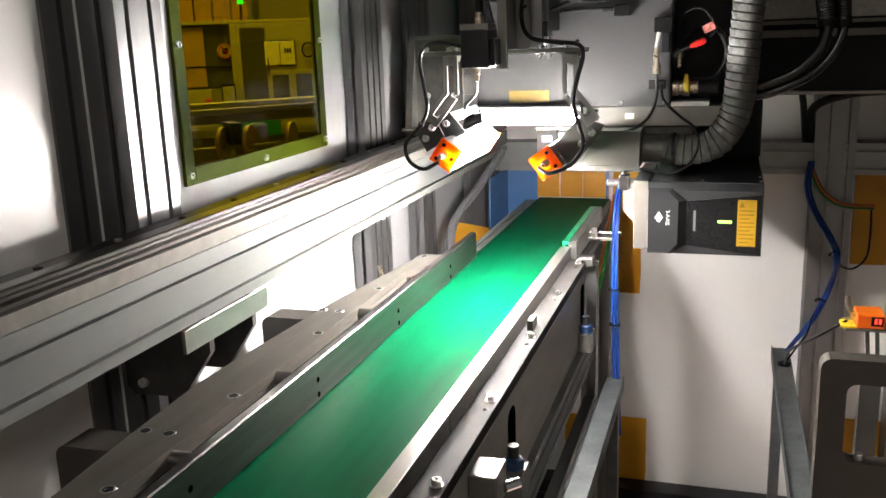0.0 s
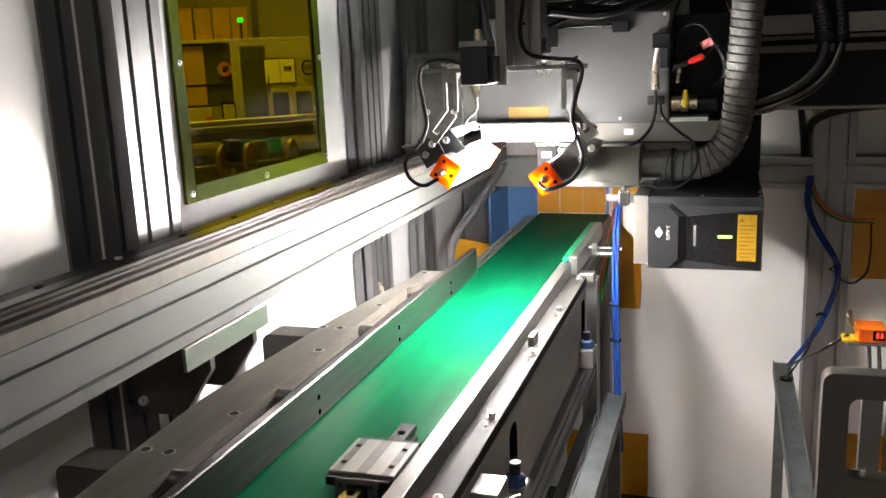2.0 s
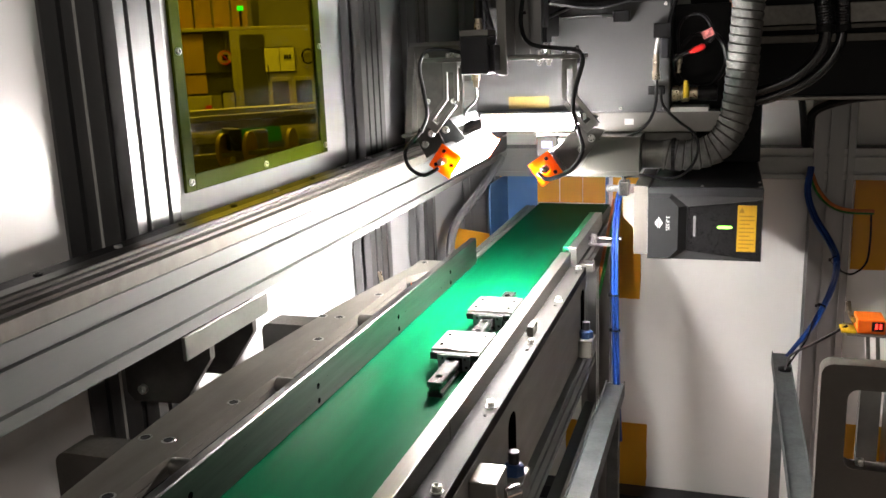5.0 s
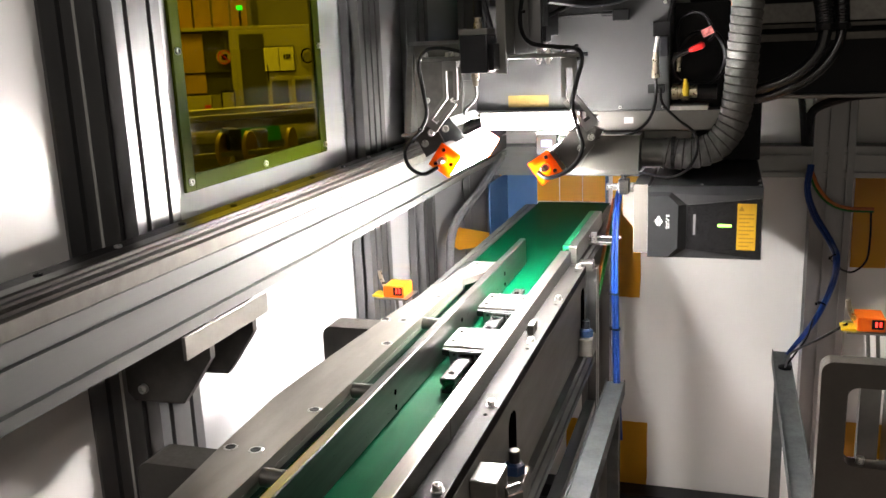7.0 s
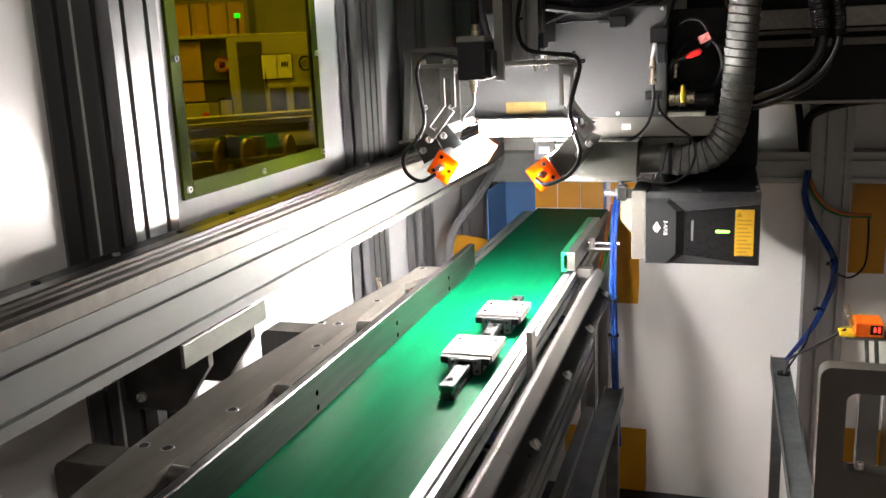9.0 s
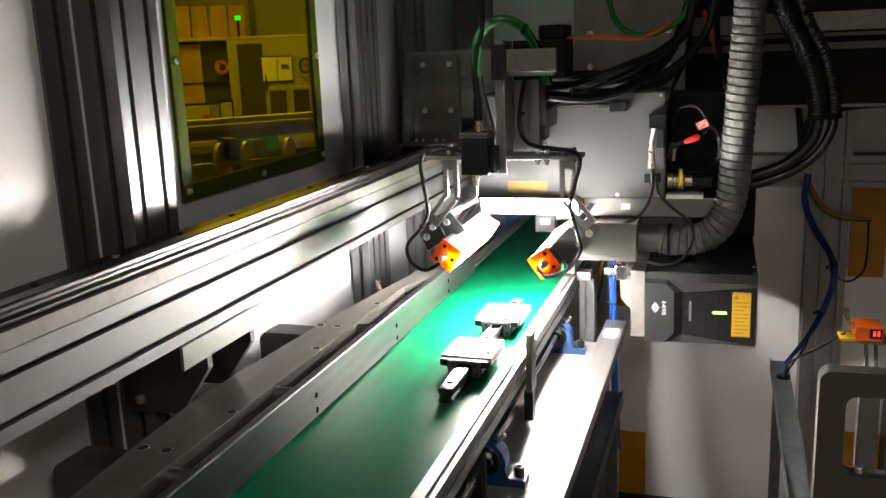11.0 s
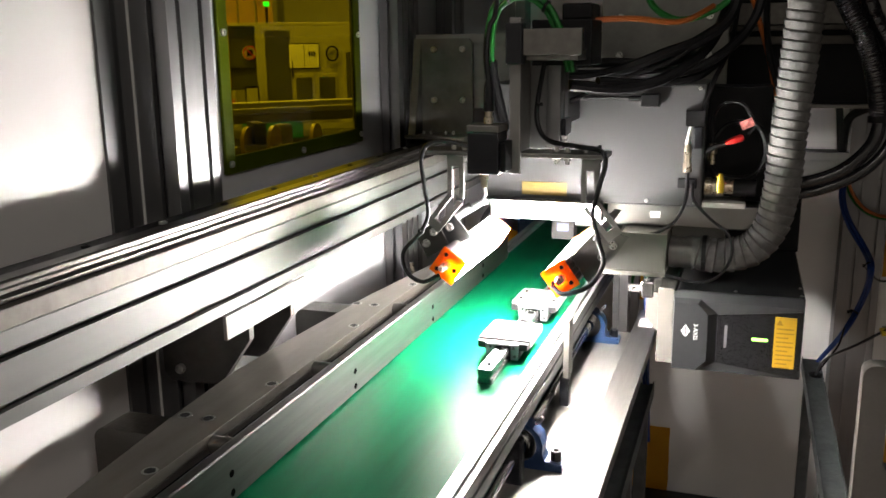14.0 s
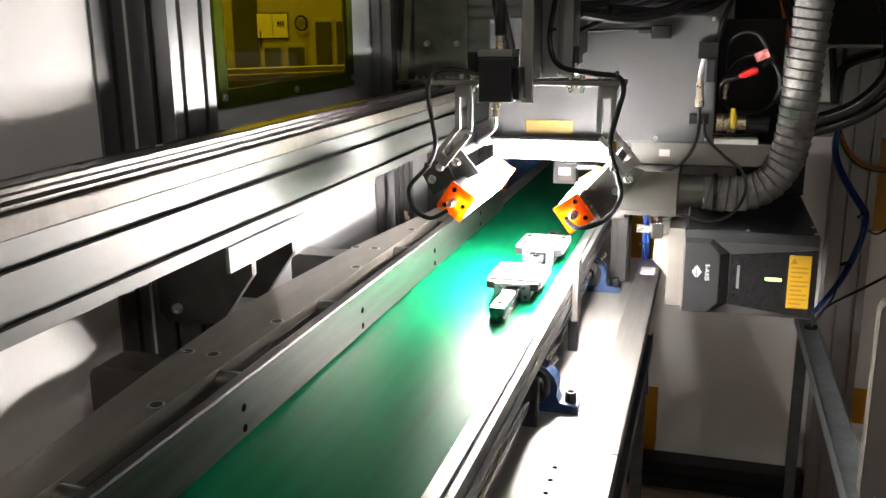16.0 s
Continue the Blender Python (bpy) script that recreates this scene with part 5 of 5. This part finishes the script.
om.part("warning_sign", sg, STICKER, label="round prohibition sign")
ring = bmesh.new()
for k in range(24):
    a0, a1 = k * math.pi / 12, (k + 1) * math.pi / 12
    extrude(ring, [(0.050 * math.cos(a0), 1.335 + 0.050 * math.sin(a0)), (0.058 * math.cos(a0), 1.335 + 0.058 * math.sin(a0)), (0.058 * math.cos(a1), 1.335 + 0.058 * math.sin(a1)), (0.050 * math.cos(a1), 1.335 + 0.050 * math.sin(a1))], "y", 0.022, 0.0275)
extrude(ring, [(-0.04, 1.369), (-0.034, 1.375), (0.04, 1.301), (0.034, 1.295)], "y", 0.012, 0.018)
ring.transform(OUT)
om.part("sign_ring", ring, RED, label="red ring and bar of the sign")
om.part("sign_symbol", ob_box(-0.025, 0.025, 0.0185, 0.0275, 1.31, 1.36), BLACK)
P = [OUT @ Vector((0.70 + 0.05 * math.cos(a), -0.02, 1.32 + 0.06 * math.sin(a))) for a in [i * math.pi / 8 for i in range(17)]]
om.part("hand_wheel", tube(P, 0.008, n=2), BLACK)
om.part("legs", ob_box(-0.45, 1.2, 0.1, 0.8, 0.0, 0.60), SMOKED)

rk = Thing("pallet_rack", (-4.6, 8.0, 0), "orange pallet rack with brown cartons in the hall", "rack")
rk.part("beam", ob_box(-0.9, 0.30, 1.5, 1.6, 2.02, 2.12), RACKORANGE)
for a in (-0.9, 0.30):
    rk.part("upright", ob_box(a, a + 0.07, 1.5, 1.6, 0.0, 2.6), SMOKED)
rk.part("shelf", ob_box(-0.83, 0.30, 1.5, 2.3, 1.52, 1.56), RACKORANGE)
for k in range(6):
    rk.part("carton", ob_box(-0.80 + k * 0.18, -0.64 + k * 0.18, 1.6, 2.0, 1.561, 1.94), CARTON)
for k in range(4):
    rk.part("carton", ob_box(-0.78 + k * 0.26, -0.56 + k * 0.26, 1.6, 2.0, 2.121, 2.42), CARTON)
sl = Thing("stack_lamp", (-4.0, 6.9, 1.63), "machine stack lamp lit green", "lamp")
sl.part("pole", ob_box(0.15, 0.17, 0.05, 0.07, 1.586, 1.72), BLACK)
sl.part("lens", ob_box(0.135, 0.185, 0.035, 0.085, 1.721, 1.758), GREENLAMP)

oc = Thing("hall_conveyor", (-2.6, 4.4, 0), "aluminium conveyor line with guide discs in the hall", "conveyor")
OUT2 = Matrix.Translation((-2.60, 4.35, 0)) @ Matrix.Rotation(radians(46), 4, "Z")


def oc_box(*a):
    bm = B(*a, 0.003)
    bm.transform(OUT2)
    return bm


oc.part("rail", oc_box(-1.2, 1.2, 0.0, 0.04, 1.02, 1.05), MACHINE)
oc.part("rail", oc_box(-1.2, 1.2, 0.3, 0.34, 1.02, 1.05), MACHINE)
oc.part("side_panel", oc_box(-1.2, 1.2, 0.0, 0.02, 0.97, 1.019), STAINLESS)
oc.part("lower_rail", oc_box(-1.2, 1.2, -0.5, -0.44, 0.70, 0.74), STAINLESS)
for a in (-0.16, -0.02, 0.21):
    bm = bmesh.new()
    turn(bm, [(0, 0), (0.085, 0), (0.085, 0.02), (0, 0.02)], OUT2 @ axis_m((a, -0.3, 0.895), (0.8, -0.6, 0)), 24)
    oc.part("disc", bm, YELLOWTAG)
bm = bmesh.new()
turn(bm, [(0, 0), (0.05, 0), (0.05, 0.14), (0.04, 0.155), (0, 0.155)], OUT2 @ Matrix.Translation((0.07, -0.2, 0.82)), 20)
oc.part("motor", bm, STAINLESS)
for a in (-1.1, 0.0, 1.1):
    oc.part("leg", oc_box(a, a + 0.05, 0.05, 0.29, 0.0, 1.019), STAINLESS)
    oc.part("leg", oc_box(a, a + 0.05, -0.5, -0.44, 0.0, 0.70), STAINLESS)
oc.part("deck", oc_box(-1.2, 1.2, -0.43, -0.02, 0.70, 0.715), BLACK)
oc.part("guide_rail", oc_box(-1.2, 1.2, -0.36, -0.345, 0.86, 0.885), STAINLESS, label="thin side guide over the deck")
oc.part("cable_duct", oc_box(-1.2, 1.2, 0.10, 0.22, 1.051, 1.075), MACHINE)
oc.part("gearbox", oc_box(-0.13, -0.07, -0.36, -0.22, 0.89, 1.0), BLACKMET)

# ---- workpiece: linear guide with two carriages ----
BLK = (-0.3445, 1.0145, BELT_Z)
wp = Thing("linear_guide", (0, 0, 0), "steel linear guide rail with two flanged carriages on the belt", "linear guide")
rw = [(-0.010, 0.0005), (0.010, 0.0005), (0.010, 0.006), (0.0075, 0.009), (0.0075, 0.012), (0.010, 0.0145), (0.010, 0.0195), (0.009, 0.021), (-0.009, 0.021), (-0.010, 0.0195), (-0.010, 0.0145), (-0.0075, 0.012), (-0.0075, 0.009), (-0.010, 0.006)]
wr = wp.part("rail", E(rw, "y", 0.0, 0.425), WPRAIL)
for y in (0.02, 0.08, 0.21, 0.255, 0.40):
    wp.part("rail_hole", bolt((0, y, 0.0211), (0, 0, 1), 0.0046, 0.0008), HOLE, wr)
for y0, top in ((0.090, 1), (0.272, 0)):
    y1 = y0 + 0.094
    cb = wp.part("carriage", E([(-0.022, 0.005), (-0.0115, 0.005), (-0.0115, 0.0225), (0.0115, 0.0225), (0.0115, 0.005), (0.022, 0.005), (0.024, 0.018), (0.036, 0.019), (0.036, 0.0292), (0.0352, 0.030), (-0.0352, 0.030), (-0.036, 0.0292), (-0.036, 0.019), (-0.024, 0.018)], "y", y0 + 0.008, y1 - 0.008), WPSTEEL, label="ground steel carriage block")
    for ya, yb in ((y0 - 0.002, y0 + 0.0075), (y1 - 0.0075, y1 + 0.002)):
        ec = wp.part("end_cap", E([(-0.0225, 0.004), (-0.0118, 0.004), (-0.0118, 0.0228), (0.0118, 0.0228), (0.0118, 0.004), (0.0225, 0.004), (0.0245, 0.018), (0.0345, 0.0185), (0.0345, 0.0275), (-0.0345, 0.0275), (-0.0345, 0.0185), (-0.0245, 0.018)], "y", ya, yb), BLACK, label="black end cap")
    wp.part("end_plate", E([(-0.0222, 0.0045), (-0.012, 0.0045), (-0.012, 0.023), (0.012, 0.023), (0.012, 0.0045), (0.0222, 0.0045), (0.0235, 0.0265), (-0.0235, 0.0265)], "y", y0 - 0.0045, y0 - 0.0025), GALV, label="zinc end plate with green shade")
    for bx, bz in ((-0.018, 0.010), (0.018, 0.010), (-0.016, 0.022), (0.016, 0.022)):
        wp.part("screw", bolt((bx, y0 - 0.0045, bz), (0, -1, 0), 0.0022, 0.0015), BLACK, cb)
    for xa, xb in (((-0.018, -0.006),) if top else ((-0.0305, -0.0225), (-0.006, 0.006), (0.0225, 0.0305))):
        wp.part("surface_strip", B(xa, xb, y0 + 0.009, y1 - 0.009, 0.0301, 0.0304), BRACKET if not top else STEEL, cb, "dull grey ground strip")
    for bx in (-0.0265, 0.0265):
        for dy in (0.027, 0.067):
            wp.part("tapped_hole", bolt((bx, y0 + dy, 0.0304), (0, 0, 1), 0.0032, 0.0006), HOLE, cb)


# ---- what moves ----


def motions():
    head = [(0.0, 0.180, 0.1315), (9.2, 0.180, 0.1315), (9.5, 0.180, 0.130), (10.0, 0.180, 0.085), (10.5, 0.180, 0.030), (10.9, 0.180, 0.002), (11.1, 0.180, 0.0), (11.5, 0.1795, 0.0), (11.75, 0.174, 0.0), (12.0, 0.1555, 0.0),
            (12.25, 0.113, 0.0), (12.5, 0.063, 0.0), (12.75, 0.022, 0.0), (13.0, 0.002, 0.0), (13.15, 0.0, 0.0), (16.0, 0.0, 0.0)]
    for th in RIDERS + HEAD_CABLES + GREENS + [hdm]:
        k = 0.0 if th is carr else 1.0
        walk(th.root, [(t, Matrix.Translation(th.base + Vector((0, dy, dz * k)))) for t, dy, dz in head])
    walk(push.root, [(t, Matrix.Translation(push.base + Vector((dx, 0, 0)))) for t, dx in ((0.0, 0.0), (6.2, 0.0), (6.3, 0.010), (6.4, 0.026), (6.5, 0.0435), (6.6, 0.062), (6.7, 0.079), (6.8, 0.092), (6.9, 0.100), (7.0, 0.1025), (7.1, 0.1035), (8.3, 0.104), (8.4, 0.098), (8.5, 0.057), (8.6, 0.008), (8.7, 0.0), (16.0, 0.0))])
    walk(tilt.root, [(t, pose(*AX, 0, a, 0)) for t, a in ((0.0, 0), (8.75, 0), (8.8, 1), (8.9, 16), (9.0, 36), (9.1, 49), (9.2, 60), (9.4, 76), (9.6, 86), (9.75, 90), (16.0, 90))])
    path = [(0.0, -0.388), (1.0, -0.061), (1.5, 0.1025), (2.0, 0.2655), (2.5, 0.4290), (3.0, 0.5930), (3.15, 0.630), (3.3, 0.653), (3.5, 0.676), (4.0, 0.7145), (4.5, 0.752), (5.0, 0.789), (5.15, 0.7985), (5.3, 0.8005), (6.8, 0.8005), (7.0, 0.8005), (16.0, 0.8005)]
    side = {6.8: -0.0, 7.0: 0.0135, 16.0: 0.0135}
    walk(wp.root, [(t, Matrix.Translation((-0.3445 + side.get(t, 0.0), 0.2137 + y, BELT_Z))) for t, y in path])


motions()
